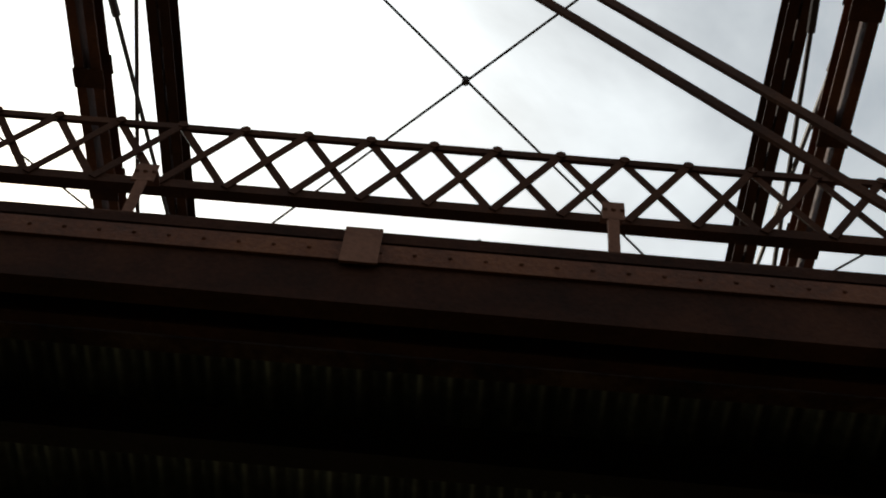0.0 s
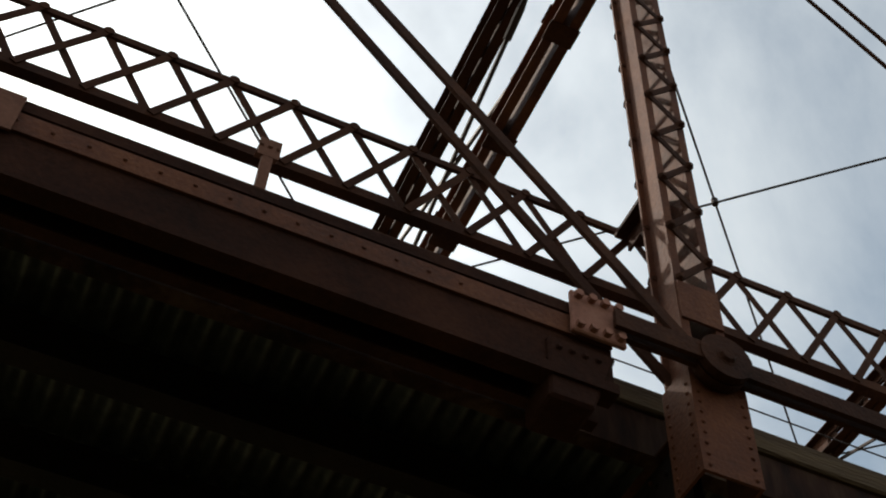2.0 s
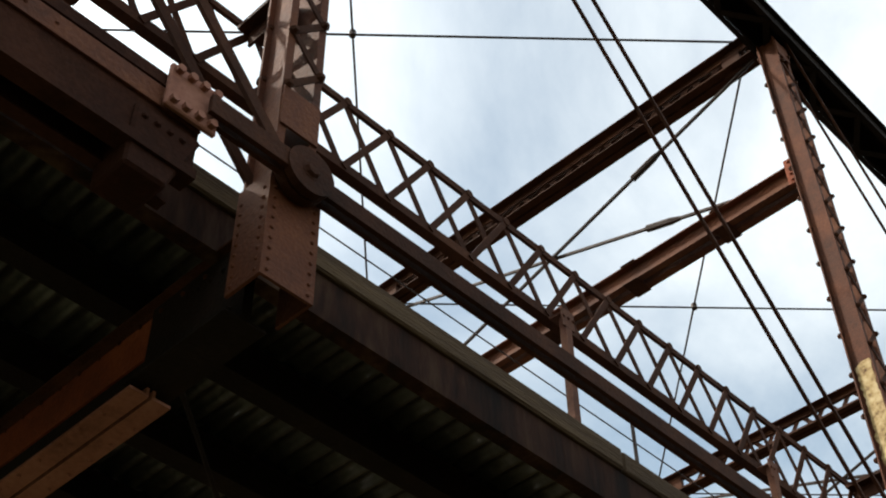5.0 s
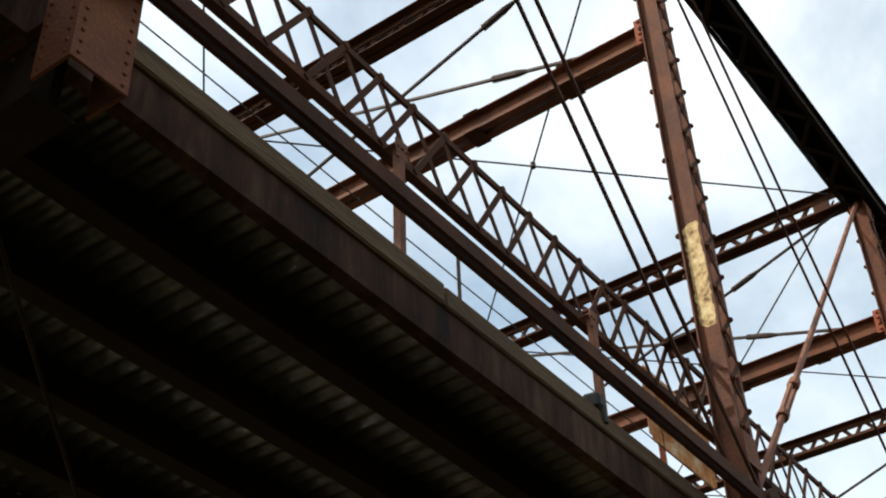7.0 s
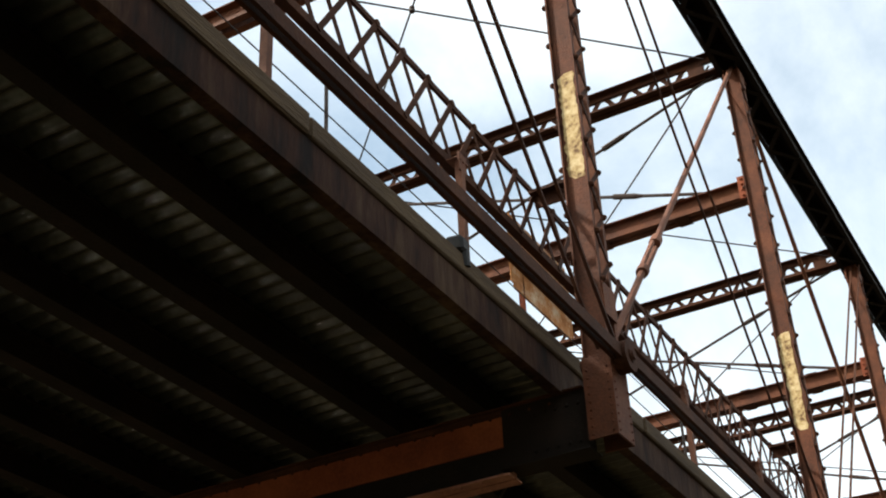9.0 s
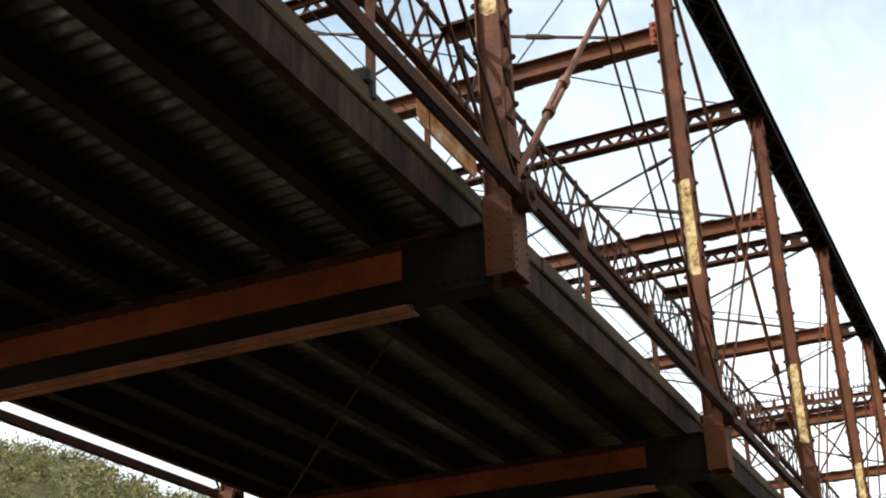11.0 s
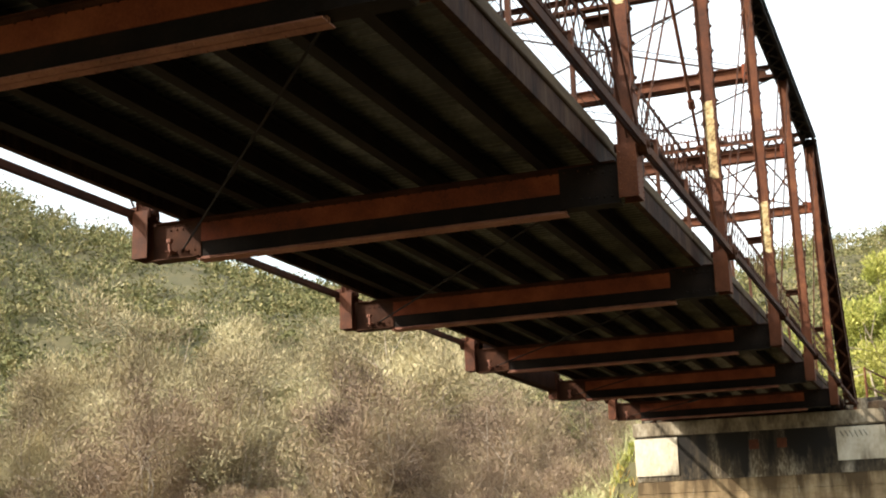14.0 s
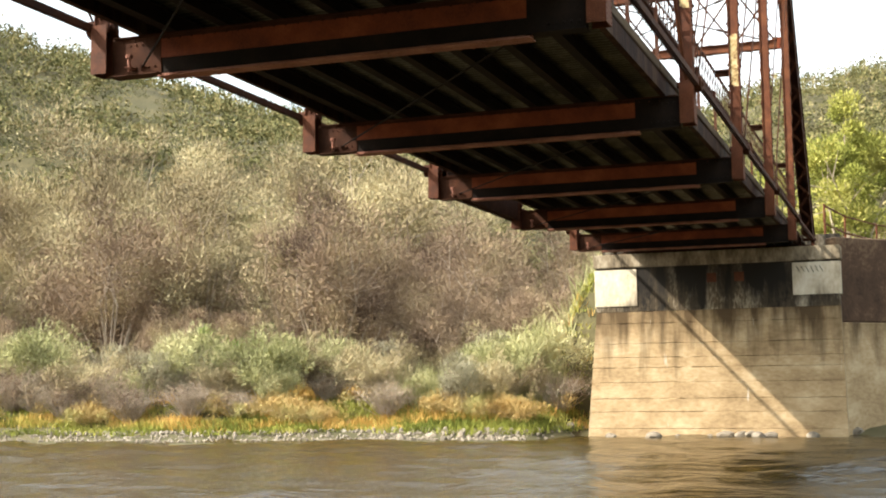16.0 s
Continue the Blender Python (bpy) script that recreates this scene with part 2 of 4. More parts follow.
def truss(name, label):
    root = thing(name, label, "bridge truss", "trusses of the bridge")
    # posts: two channels with their webs across the bridge, laced on the other faces
    chan = bmesh.new()
    h = ZT - 0.12 - 0.52
    prism(chan, ((0, 0), (0.042, 0), (0.042, 0.18), (0, 0.18), (0, 0.168), (0.03, 0.168), (0.03, 0.012), (0, 0.012)), 0.0, h)
    chan = mesh_of("channel", chan, STEEL)
    lace_me = bmesh.new()
    s = Vector((0.15, 0, 0.19)).normalized()
    up = Vector((-s.z, 0, s.x))
    a, b = Vector((0.022, 0, 0)), Vector((0.188, 0, 0.19))
    vs = [lace_me.verts.new(p + i * up * 0.017 + Vector((0, j * 0.005, 0))) for p in (a, b) for i, j in ((-1, -1), (1, -1), (1, 1), (-1, 1))]
    for q in ((0, 1, 5, 4), (1, 2, 6, 5), (2, 3, 7, 6), (3, 0, 4, 7), (3, 2, 1, 0), (4, 5, 6, 7)):
        lace_me.faces.new([vs[i] for i in q])
    for p in (a, b):
        rivet(lace_me, p + Vector((0, -0.005, 0)), (0, -1, 0), 0.026)
    lace_me = mesh_of("lacing_bar", lace_me, STEEL_DARK)
    hang = bmesh.new()          # riveted plates below the pin, open underneath
    prism(hang, ((0, 0), (0.26, 0), (0.26, 0.20), (0.246, 0.20), (0.246, 0.014), (0.014, 0.014), (0.014, 0.20), (0, 0.20)), 0.0, 0.56)
    for i in range(9):
        z = 0.03 + i * 0.055
        for x in (0.03, 0.23):
            rivet(hang, (x, 0, z), (0, -1, 0), 0.010)
        for y in (0.03, 0.17):
            rivet(hang, (0, y, z), (-1, 0, 0), 0.010)
    hang = mesh_of("hanger_plate", hang, STEEL)
    lug = bmesh.new()           # the small shelf that holds the railing
    box(lug, 0.03, 0.18, 0.15, 0.44, 2.0, 2.025)
    box(lug, 0.09, 0.105, 0.15, 0.42, 1.9, 2.0)
    lug = mesh_of("railing_lug", lug, STEEL_DARK)
    for k in range(FIRST + 1, LAST):
        post = part("post", chan, None, root, m=pose(px(k) - 0.105, -0.03, 0.52))
        part("channel", chan, None, post, m=Matrix.Translation((0.21, 0.18, 0)) @ pose(0, 0, 0, 0, 0, 180))
        part("hanger_plate", hang, None, root, "riveted steel hanger plates", m=pose(k * L - 0.265, -0.04, 0.025))
        part("railing_lug", lug, None, root, m=pose(px(k) - 0.105, 0, 0))
        for i in range(29):
            z = 0.62 + i * 0.19
            for y, side in ((-0.006, 0), (0.186, 180)):
                m = Matrix.Translation((0.105, y, z)) @ pose(0, 0, 0, 0, 0, side) @ Matrix.Translation((-0.105, 0, 0))
                if i % 2:
                    m = m @ Matrix.Translation((0, 0, 0.19)) @ pose(0, 0, 0, 180, 0, 0)
                part("lacing_bar", lace_me, None, post, m=m)
        for za, zb in ((0.36, 0.6), (6.05, 6.25)):
            for y in (-0.012, 0.181):
                tie = bmesh.new()
                box(tie, 0.005, 0.205, y, y + 0.011, za, zb)
                part("tie_plate", tie, STEEL, post)
    # top chord: box of two channels under a cover plate, laced below
    top = bmesh.new()
    x0, x1 = px(FIRST + 1) - 0.2, px(LAST - 1) + 0.2
    box(top, x0, x1, -0.085, -0.07, ZT - 0.12, ZT + 0.17)
    box(top, x0, x1, 0.15, 0.165, ZT - 0.12, ZT + 0.17)
    box(top, x0, x1, -0.13, 0.21, ZT + 0.172, ZT + 0.19)
    for y in (-0.135, 0.165):
        box(top, x0, x1, y, y + 0.05, ZT - 0.135, ZT - 0.121)
    n = int((x1 - x0) / 0.4)
    for i in range(n):
        x = x0 + i * 0.4
        a, b = (-0.09, 0.17) if i % 2 else (0.17, -0.09)
        bar(top, (x, a, ZT - 0.142), (x + 0.4, b, ZT - 0.142), 0.06, 0.01)
    for i in range(int((x1 - x0) / 0.16)):
        rivet(top, (x0 + i * 0.16, -0.085, ZT - 0.09), (0, -1, 0), 0.014)
        rivet(top, (x0 + i * 0.16, -0.085, ZT + 0.13), (0, -1, 0), 0.014)
    part("top_chord", top, SHADE_STEEL, root, "dark built-up top chord with lacing below")
    for k, s in ((FIRST, 1), (LAST, -1)):
        ep = bmesh.new()
        a, b = Vector((px(k), 0.06, ZP)), Vector((px(k + s), 0.06, ZT))
        d = (b - a).normalized()
        nrm = Vector((-d.z, 0, d.x)) * (1 if d.x > 0 else -1)
        if nrm.z < 0:
            nrm = -nrm
        for y in (-0.15, 0.15):
            bar(ep, a + Vector((0, y, 0)), b + Vector((0, y, 0)), 0.015, 0.34, nrm)
        bar(ep, a + nrm * 0.18, b + nrm * 0.18, 0.38, 0.016, nrm)
        n = 20
        for i in range(n):
            p, q = a.lerp(b, i / n) - nrm * 0.18, a.lerp(b, (i + 1) / n) - nrm * 0.18
            e = 0.15 if i % 2 else -0.15
            bar(ep, p + Vector((0, e, 0)), q - Vector((0, e, 0)), 0.06, 0.01, nrm)
        part("end_post", ep, STEEL_DARK, root, "sloping built-up end post")
    # bottom chord: pairs of eyebars; a stiff built-up member before the splice
    for k in range(FIRST, LAST):
        a, b = (px(k), ZP), (px(k + 1), ZP)
        for y in ((-0.058, -0.106) if k % 2 == 0 else (-0.082, -0.130)):
            e = bmesh.new()
            if k == -1:
                bar(e, (-0.64, y, ZP), (px(0), y, ZP), 0.022, 0.095, (0, 0, 1))
                tube(e, (px(0), y - 0.018, ZP), (px(0), y + 0.018, ZP), 0.118, 20)
            else:
                eyebar(e, a, b, y, 0.088, 0.022, 0.108)
            part("eyebar", e, STEEL_DARK, root)
    for k in range(FIRST, LAST + 1):
        pin = bmesh.new()
        tube(pin, (px(k), -0.15, ZP), (px(k), 0.20, ZP), 0.048, 12)
        tube(pin, (px(k), -0.165, ZP), (px(k), -0.15, ZP), 0.03, 8, 0.04)
        part("pin", pin, STEEL_DARK, root)
    stiff = bmesh.new()
    xa, xb = px(-1), -0.62
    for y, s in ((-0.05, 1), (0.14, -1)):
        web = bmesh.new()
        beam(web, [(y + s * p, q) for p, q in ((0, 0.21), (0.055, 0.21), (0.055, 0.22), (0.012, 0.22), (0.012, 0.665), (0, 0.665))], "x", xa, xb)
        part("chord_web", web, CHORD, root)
    box(stiff, xa, xb, -0.05, 0.152, 0.667, 0.677)
    part("stiff_chord", stiff, STEEL_DARK, root, "cover plate of the stiff bottom chord")
    strip = bmesh.new()
    box(strip, xa, xb, -0.064, -0.051, 0.475, 0.58)
    for i in range(34):
        rivet(strip, (xa + 0.1 + i * 0.13, -0.064, 0.53), (0, -1, 0), 0.01)
    part("cover_strip", strip, STEEL, root, "riveted cover strip in faded primer")
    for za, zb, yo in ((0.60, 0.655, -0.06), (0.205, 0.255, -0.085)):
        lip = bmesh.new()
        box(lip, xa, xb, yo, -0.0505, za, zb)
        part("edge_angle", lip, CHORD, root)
    sp = bmesh.new()
    box(sp, -0.81, -0.575, -0.10, -0.075, 0.465, 0.70)
    bmesh.ops.bevel(sp, geom=sp.edges[:], offset=0.006, segments=1, affect="EDGES")
    for i in range(4):
        for z in (0.497, 0.668):
            tube(sp, (-0.78 + i * 0.058, -0.10, z), (-0.78 + i * 0.058, -0.125, z), 0.019, 6)
    part("splice_plate", sp, PINK, root, "bolted splice plate in faded pink primer")
    sb = bmesh.new()
    lo = [(-0.90, -0.07), (-0.72, -0.07), (-0.72, 0.14), (-0.90, 0.14)]
    hi = [(-0.90, -0.074), (-0.61, -0.074), (-0.61, 0.16), (-0.90, 0.16)]
    r0, r1 = [sb.verts.new((x, y, 0.10)) for x, y in lo], [sb.verts.new((x, y, 0.42)) for x, y in hi]
    for q in range(4):
        sb.faces.new((r0[q], r0[(q + 1) % 4], r1[(q + 1) % 4], r1[q]))
    sb.faces.new(r0[::-1])
    sb.faces.new(r1)
    bmesh.ops.bevel(sb, geom=sb.edges[:], offset=0.012, segments=1, affect="EDGES")
    for q in range(4):
        rivet(sb, (-0.86 + q * 0.055, -0.073, 0.36), (0, -1, 0), 0.016)
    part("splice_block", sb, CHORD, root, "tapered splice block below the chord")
    cl = bmesh.new()
    box(cl, -3.09, -2.95, -0.078, -0.066, 0.45, 0.66)
    box(cl, -3.09, -2.95, -0.066, 0.16, 0.65, 0.66)
    part("clip_plate", cl, BRACKET, root, "small clip plate over the chord")
    # diagonals
    def diagonals(k0, k1, ys, w, t, name="diagonal_bar"):
        for y in ys:
            d = bmesh.new()
            a, b = Vector((px(k0), y, ZT - 0.05)), Vector((px(k1), y, ZP))
            bar(d, a, b, w, t, (0, 1, 0))
            tube(d, b + Vector((0, -t / 2, 0)), b + Vector((0, t / 2, 0)), 0.085, 14)
            part(name, d, STEEL_DARK, root)
    mid = 2
    for k in range(FIRST + 1, LAST - 1):
        inward = k < mid
        far_from_mid = abs(k + 0.5 - mid)
        w = (0.017, 0.024, 0.056, 0.07, 0.08)[int(far_from_mid)]
        if inward:
            diagonals(k, k + 1, (-0.07, 0.05) if far_from_mid < 2 else (-0.05, 0.145), w, 0.022)
        else:
            diagonals(k + 1, k, (-0.07, 0.05) if far_from_mid < 2 else (-0.05, 0.145), w, 0.022)
        if far_from_mid < 1:
            d = bmesh.new()
            a, b = (Vector((px(k + 1), 0.06, ZT - 0.05)), Vector((px(k), 0.06, ZP))) if inward else (Vector((px(k), 0.06, ZT - 0.05)), Vector((px(k + 1), 0.06, ZP)))
            p, q = a.lerp(b, 0.735), a.lerp(b, 0.80)
            tube(d, a, p, 0.027)
            tube(d, q, b, 0.027)
            for o in (-0.04, 0.04):
                bar(d, p + Vector((o, 0, 0)), q + Vector((o, 0, 0)), 0.03, 0.03)
            tube(d, p.lerp(a, 0.02), p, 0.05)
            tube(d, q, q.lerp(b, 0.05), 0.05)
            part("counter_rod", d, BRACKET if inward else STEEL, root, "counter rod with a turnbuckle")
    return root


near = truss("bridge_truss", "rusted pin-connected steel truss with laced posts and eyebars")
far = copy_thing(near, Matrix.Translation((px(2) * 2, W, 0)) @ pose(0, 0, 0, 0, 0, 180))
# pale bare patches on the near posts
def patch(k, z0, z1, seed):
    r = random.Random(seed)
    bm = bmesh.new()
    n = 26
    left, right = [], []
    for i in range(n + 1):
        z = z0 + (z1 - z0) * i / n
        left.append(bm.verts.new((0, 0.014 + 0.02 * r.random(), z)))
        right.append(bm.verts.new((0, 0.14 + 0.025 * r.random() - (0.06 if i in (0, n) else 0), z)))
    for i in range(n):
        bm.faces.new((left[i], left[i + 1], right[i + 1], right[i]))
    part("paint_patch", bm, PALE, near, "pale yellow patch of bare paint", m=pose(px(k) - 0.105 + 0.027, -0.03, 0))


for k, z0, z1 in ((1, 1.99, 2.93), (2, 2.1, 3.22), (3, 1.65, 2.80), (4, 1.7, 2.65)):
    patch(k, z0, z1, k)
for k in (1, 2, 3):
    bm = bmesh.new()
    r = random.Random(k)
    edge = [(0.03, 0.43), (0.09, 0.42), (0.17, 0.435), (0.172, 0.49), (0.165, 0.535), (0.1, 0.54), (0.035, 0.53), (0.028, 0.48)]
    ring = [bm.verts.new((0, y + 0.012 * r.random(), z + 0.012 * r.random())) for y, z in edge]
    bm.faces.new(ring[::-1])
    part("paint_patch", bm, RUST_SHEET, near, "pale yellow patch of bare paint", m=pose(k * L - 0.264, -0.04, 0))

# ---- overhead struts, sway rods and lateral rods ----
def top_strut():
    root = thing("overhead_strut", "laced steel strut across the top of the bridge", "strut", "overhead struts")
    for z, dz in ((ZU - 0.15, 1), (ZU + 0.15, -1)):
        for x, dx in ((-0.013, -1), (0.013, 1)):
            bm = bmesh.new()
            angle_iron(bm, (x, 0.21, z), (x, W - 0.21, z), 0.092, 0.01, (dx, 0, 0), (0, 0, dz))
            part("chord_angle", bm, STEEL_DARK, root)
    n = 26
    step = (W - 0.9) / n
    bm = bmesh.new()
    s = 0.13
    bar(bm, (0, 0, -s), (0, step, s), 0.062, 0.01, (1, 0, 0))
    lace = mesh_of("lacing_bar", bm, STEEL_DARK)
    for i in range(n):
        m = Matrix.Translation((0, 0.45 + i * step, ZU))
        if i % 2:
            m = m @ Matrix.Translation((0, step, 0)) @ pose(0, 0, 0, 0, 0, 180)
        part("lacing_bar", lace, None, root, m=m)
    for y in (0.42, W - 0.62):
        bm = bmesh.new()
        box(bm, -0.03, 0.03, y, y + 0.2, ZU - 0.2, ZU + 0.13)
        part("end_plate", bm, STEEL_DARK, root)
    return root


def low_strut():
    root = thing("sway_strut", "steel strut of two channels below the top strut", "strut", "lower struts")
    for x, dx in ((-0.028, -1), (0.028, 1)):
        bm = bmesh.new()
        beam(bm, [(x + dx * p, ZS + q) for p, q in ((0, -0.102), (0.075, -0.102), (0.075, -0.09), (0.012, -0.09), (0.012, 0.11), (0.075, 0.11), (0.075, 0.122), (0, 0.122))], "y", 0.16, W - 0.16)
        part("channel", bm, STEEL, root)
    for i in range(5):
        y = 0.9 + i * 1.02
        for z in (ZS - 0.112, ZS + 0.123):
            bm = bmesh.new()
            box(bm, -0.115, 0.115, y, y + 0.16, z, z + 0.009)
            part("batten_plate", bm, STEEL_DARK, root)
    for y in (0.16, W - 0.25):
        bm = bmesh.new()
        box(bm, -0.13, -0.105, y, y + 0.09, ZS - 0.14, ZS + 0.16)
        for i in range(4):
            rivet(bm, (-0.13, y + 0.045, ZS - 0.10 + i * 0.075), (-1, 0, 0), 0.02)
        part("end_angle", bm, ORANGE, root)
    return root


def rod_pair(name, label, ends, r, group, turn=0.0, mat=ROD):
    root = thing(name, label, "bracing rod", group)
    for a, b in ends:
        bm = bmesh.new()
        a, b = Vector(a), Vector(b)
        tube(bm, a, b, r, 6)
        if turn:
            p, q = a.lerp(b, turn - 0.025), a.lerp(b, turn + 0.025)
            tube(bm, p, q, r * 1.75, 8)
            tube(bm, a.lerp(b, turn - 0.045), p, r * 1.05, 8, r * 1.75)
        part("rod", bm, mat, root)
    return root


ts0, ls0 = top_strut(), low_strut()
sw0 = rod_pair("sway_bracing", "crossed steel sway rods with turnbuckles", [((0, 0.3, ZU - 0.16), (0, W - 0.25, ZS + 0.05)), ((0.04, 0.25, ZS + 0.05), (0.04, W - 0.3, ZU - 0.16))], 0.021, "sway rods", 0.27)
lt0 = rod_pair("lateral_bracing", "thin crossed lateral rods clamped at the middle", [((0.1, 0.35, ZT + 0.17), (L - 0.1, W - 0.35, ZT + 0.17)), ((0.1, W - 0.35, ZT + 0.14), (L - 0.1, 0.35, ZT + 0.14))], 0.012, "lateral rods")
knot = bmesh.new()
tube(knot, (L / 2, W / 2, ZT + 0.12), (L / 2, W / 2, ZT + 0.19), 0.035, 8)
part("clamp", knot, ROD, lt0)
for ob in (ts0, ls0, sw0, lt0):
    ob.location.x = px(-2)
for k in range(-1, LAST):
    for ob in (ts0, ls0, sw0):
        copy_thing(ob, Matrix.Translation((px(k) + (0.12 if k > 0 else 0.02), 0, 0)))
    if k < LAST - 1:
        copy_thing(lt0, Matrix.Translation((px(k), 0, 0)))

# portal bracing at the far hip, with the lettered plate over it
portal = thing("portal_bracing", "crossed flat bars of the end portal with round plates", "portal bracing")
n = 5
for i in range(n):
    y0, y1 = 0.3 + i * (W - 0.6) / n, 0.3 + (i + 1) * (W - 0.6) / n
    for a, b in ((y0, y1), (y1, y0)):
        bm = bmesh.new()
        bar(bm, (px(6) + 0.14, a, ZS + 0.1), (px(6) + 0.14, b, ZT - 0.2), 0.05, 0.012, (1, 0, 0))
        part("brace_bar", bm, STEEL_DARK, portal)
    bm = bmesh.new()
    tube(bm, (px(6) + 0.12, y0, ZS + 0.1), (px(6) + 0.16, y0, ZS + 0.1), 0.12, 10)
    part("gusset", bm, STEEL_DARK, portal)
sign = thing("portal_sign", "openwork lettered plate over the end portal", "sign")
bm = bmesh.new()
box(bm, px(6) - 0.02, px(6) + 0.02, 0.6, W - 0.6, ZT + 0.2, ZT + 0.25)
box(bm, px(6) - 0.02, px(6) + 0.02, 0.6, W - 0.6, ZT + 0.46, ZT + 0.49)
part("frame", bm, STEEL, sign)
r = random.Random(5)
y = 0.7
while y < W - 0.7:
    wd = 0.07 + 0.05 * r.random()
    if r.random() < 0.85:
        bm = bmesh.new()
        box(bm, px(6) - 0.012, px(6) + 0.012, y, y + wd, ZT + 0.25, ZT + 0.46)
        part("letter_bar", bm, STEEL_DARK, sign)
    y += wd + 0.05
y = 0.7
bm = bmesh.new()
while y < W - 0.7:
    box(bm, px(6) - 0.01, px(6) + 0.01, y, y + 0.04, ZT + 0.49, ZT + 0.55)
    y += 0.1
tagged(part("cresting", bm, STEEL_DARK, sign), kind="stuff")

# ---- floor ----
def floor_beam():
    root = thing("floor_beam", "riveted steel floor beam in orange primer under the deck", "floor beam", "floor beams")
    bm = bmesh.new()
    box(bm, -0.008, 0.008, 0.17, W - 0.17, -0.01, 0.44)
    part("web", bm, SHADE_STEEL, root)
    for s in (-1, 1):
        bm = bmesh.new()
        x0, x1 = sorted((s * 0.008, s * 0.098))
        box(bm, x0, x1, 0.74, W - 0.80, -0.06, -0.046)
        x0, x1 = sorted((s * 0.008, s * 0.022))
        box(bm, x0, x1, 0.74, W - 0.80, -0.046, -0.011)
        for i in range(28):
            rivet(bm, (s * 0.075, 0.95 + i * 0.148, -0.06), (0, 0, -1), 0.014)
            rivet(bm, (s * 0.022, 0.95 + i * 0.148, -0.028), (s, 0, 0), 0.014)
        part("bottom_flange", bm, PINK, root, "bottom flange angle in faded salmon primer")
        bm = bmesh.new()
        angle_iron(bm, (s * 0.008, 0.2, 0.44), (s * 0.008, W - 0.2, 0.44), 0.05, 0.012, (s, 0, 0), (0, 0, -1))
        for i in range(36):
            rivet(bm, (s * 0.02, 0.45 + i * 0.145, 0.385), (s, 0, 0), 0.014)
        part("top_flange", bm, STEEL_DARK, root)
        # orange-primed strip added to stand for the web's lit upper band
        bm = bmesh.new()
        box(bm, min(s * 0.009, s * 0.02), max(s * 0.009, s * 0.02), 0.8, W - 0.5, 0.17, 0.385)
        part("cover_plate", bm, ORANGE, root)
    for y0, y1 in ((0.17, 0.80), (W - 0.80, W - 0.17)):
        bm = bmesh.new()
        box(bm, -0.10, 0.10, y0, y1, -0.016, -0.002)
        box(bm, -0.022, -0.009, y0, y1, 0.0, 0.43)
        box(bm, 0.009, 0.022, y0, y1, 0.0, 0.43)
        for i in range(5):
            rivet(bm, (-0.022, y0 + 0.08 + i * 0.08, 0.08), (-1, 0, 0), 0.016)
            rivet(bm, (-0.022, y0 + 0.08 + i * 0.08, 0.34), (-1, 0, 0), 0.016)
        # near ends take the shade-dark colour, far ends the lit one
        part("end_plate", bm, SHADE_STEEL if y0 < 1 else STEEL_DARK, root)
        if y0 < 1:
            continue
        bm = bmesh.new()
        yc = y1 - 0.28
        box(bm, -0.16, -0.023, yc - 0.035, yc + 0.035, 0.06, 0.072)
        tube(bm, (-0.12, yc, 0.02), (-0.12, yc, 0.17), 0.02, 8)
        tube(bm, (-0.12, yc, 0.17), (-0.12, yc, 0.21), 0.04, 6)
        part("rod_lug", bm, PINK, root)
    return root


fb0 = floor_beam()
fb0.location.x = px(-2)
for k in range(-1, LAST):
    copy_thing(fb0, Matrix.Translation((px(k), 0, 0)))
fbe = copy_thing(fb0, Matrix.Translation((px(FIRST) + 0.1, 0, 0.02)))
fbe2 = copy_thing(fb0, Matrix.Translation((px(LAST) + 0.2, 0, 0.02)))
for k in range(-2, LAST - 1):
    rod_pair("floor_bracing_rod", "slack steel bracing rod under the deck", [((px(k), 0.65, 0.10), (px(k + 1), W - 0.55, 0.10))], 0.012, "floor rods", 0.55, SHADE_STEEL)

XD0, XD1 = px(FIRST) - 0.2, px(LAST) + 0.35
deck = thing("deck", "road deck of galvanised sheet on steel stringers", "deck", kind="structure")
z0 = 0.445
bm = bmesh.new()
beam(bm, [(p, z0 + q) for p, q in ((-0.06, 0), (0.06, 0), (0.06, 0.014), (0.006, 0.014), (0.006, 0.186), (0.06, 0.186), (0.06, 0.2), (-0.06, 0.2), (-0.06, 0.186), (-0.006, 0.186), (-0.006, 0.014), (-0.06, 0.014))], "x", XD0, XD1)
stringer = mesh_of("stringer", bm, SHADE_STEEL)
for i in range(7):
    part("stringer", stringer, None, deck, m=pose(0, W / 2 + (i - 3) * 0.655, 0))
for s, y, zl in ((1, 0.34, 0.425), (-1, W - 0.46, 0.475)):
    bm = bmesh.new()
    beam(bm, [(y + s * p, q) for p, q in ((0, zl), (0.08, zl), (0.08, zl + 0.013), (0.012, zl + 0.013), (0.012, 0.647), (0.08, 0.647), (0.08, 0.66), (0, 0.66))], "x", XD0, XD1)
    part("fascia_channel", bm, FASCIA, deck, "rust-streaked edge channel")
bm = bmesh.new()
pitch, n = 0.125, int((XD1 - XD0) / 0.125 * 8)
prev = None
for i in range(n + 1):
    x = XD0 + (XD1 - XD0) * i / n
    z = z0 + 0.226 + 0.020 * math.cos(2 * math.pi * i / 8)
    cur = (bm.verts.new((x, 0.40, z)), bm.verts.new((x, W - 0.48, z)))
    if prev:
        bm.faces.new((prev[0], prev[1], cur[1], cur[0])).smooth = True
    prev = cur
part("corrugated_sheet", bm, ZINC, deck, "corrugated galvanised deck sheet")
bm = bmesh.new()
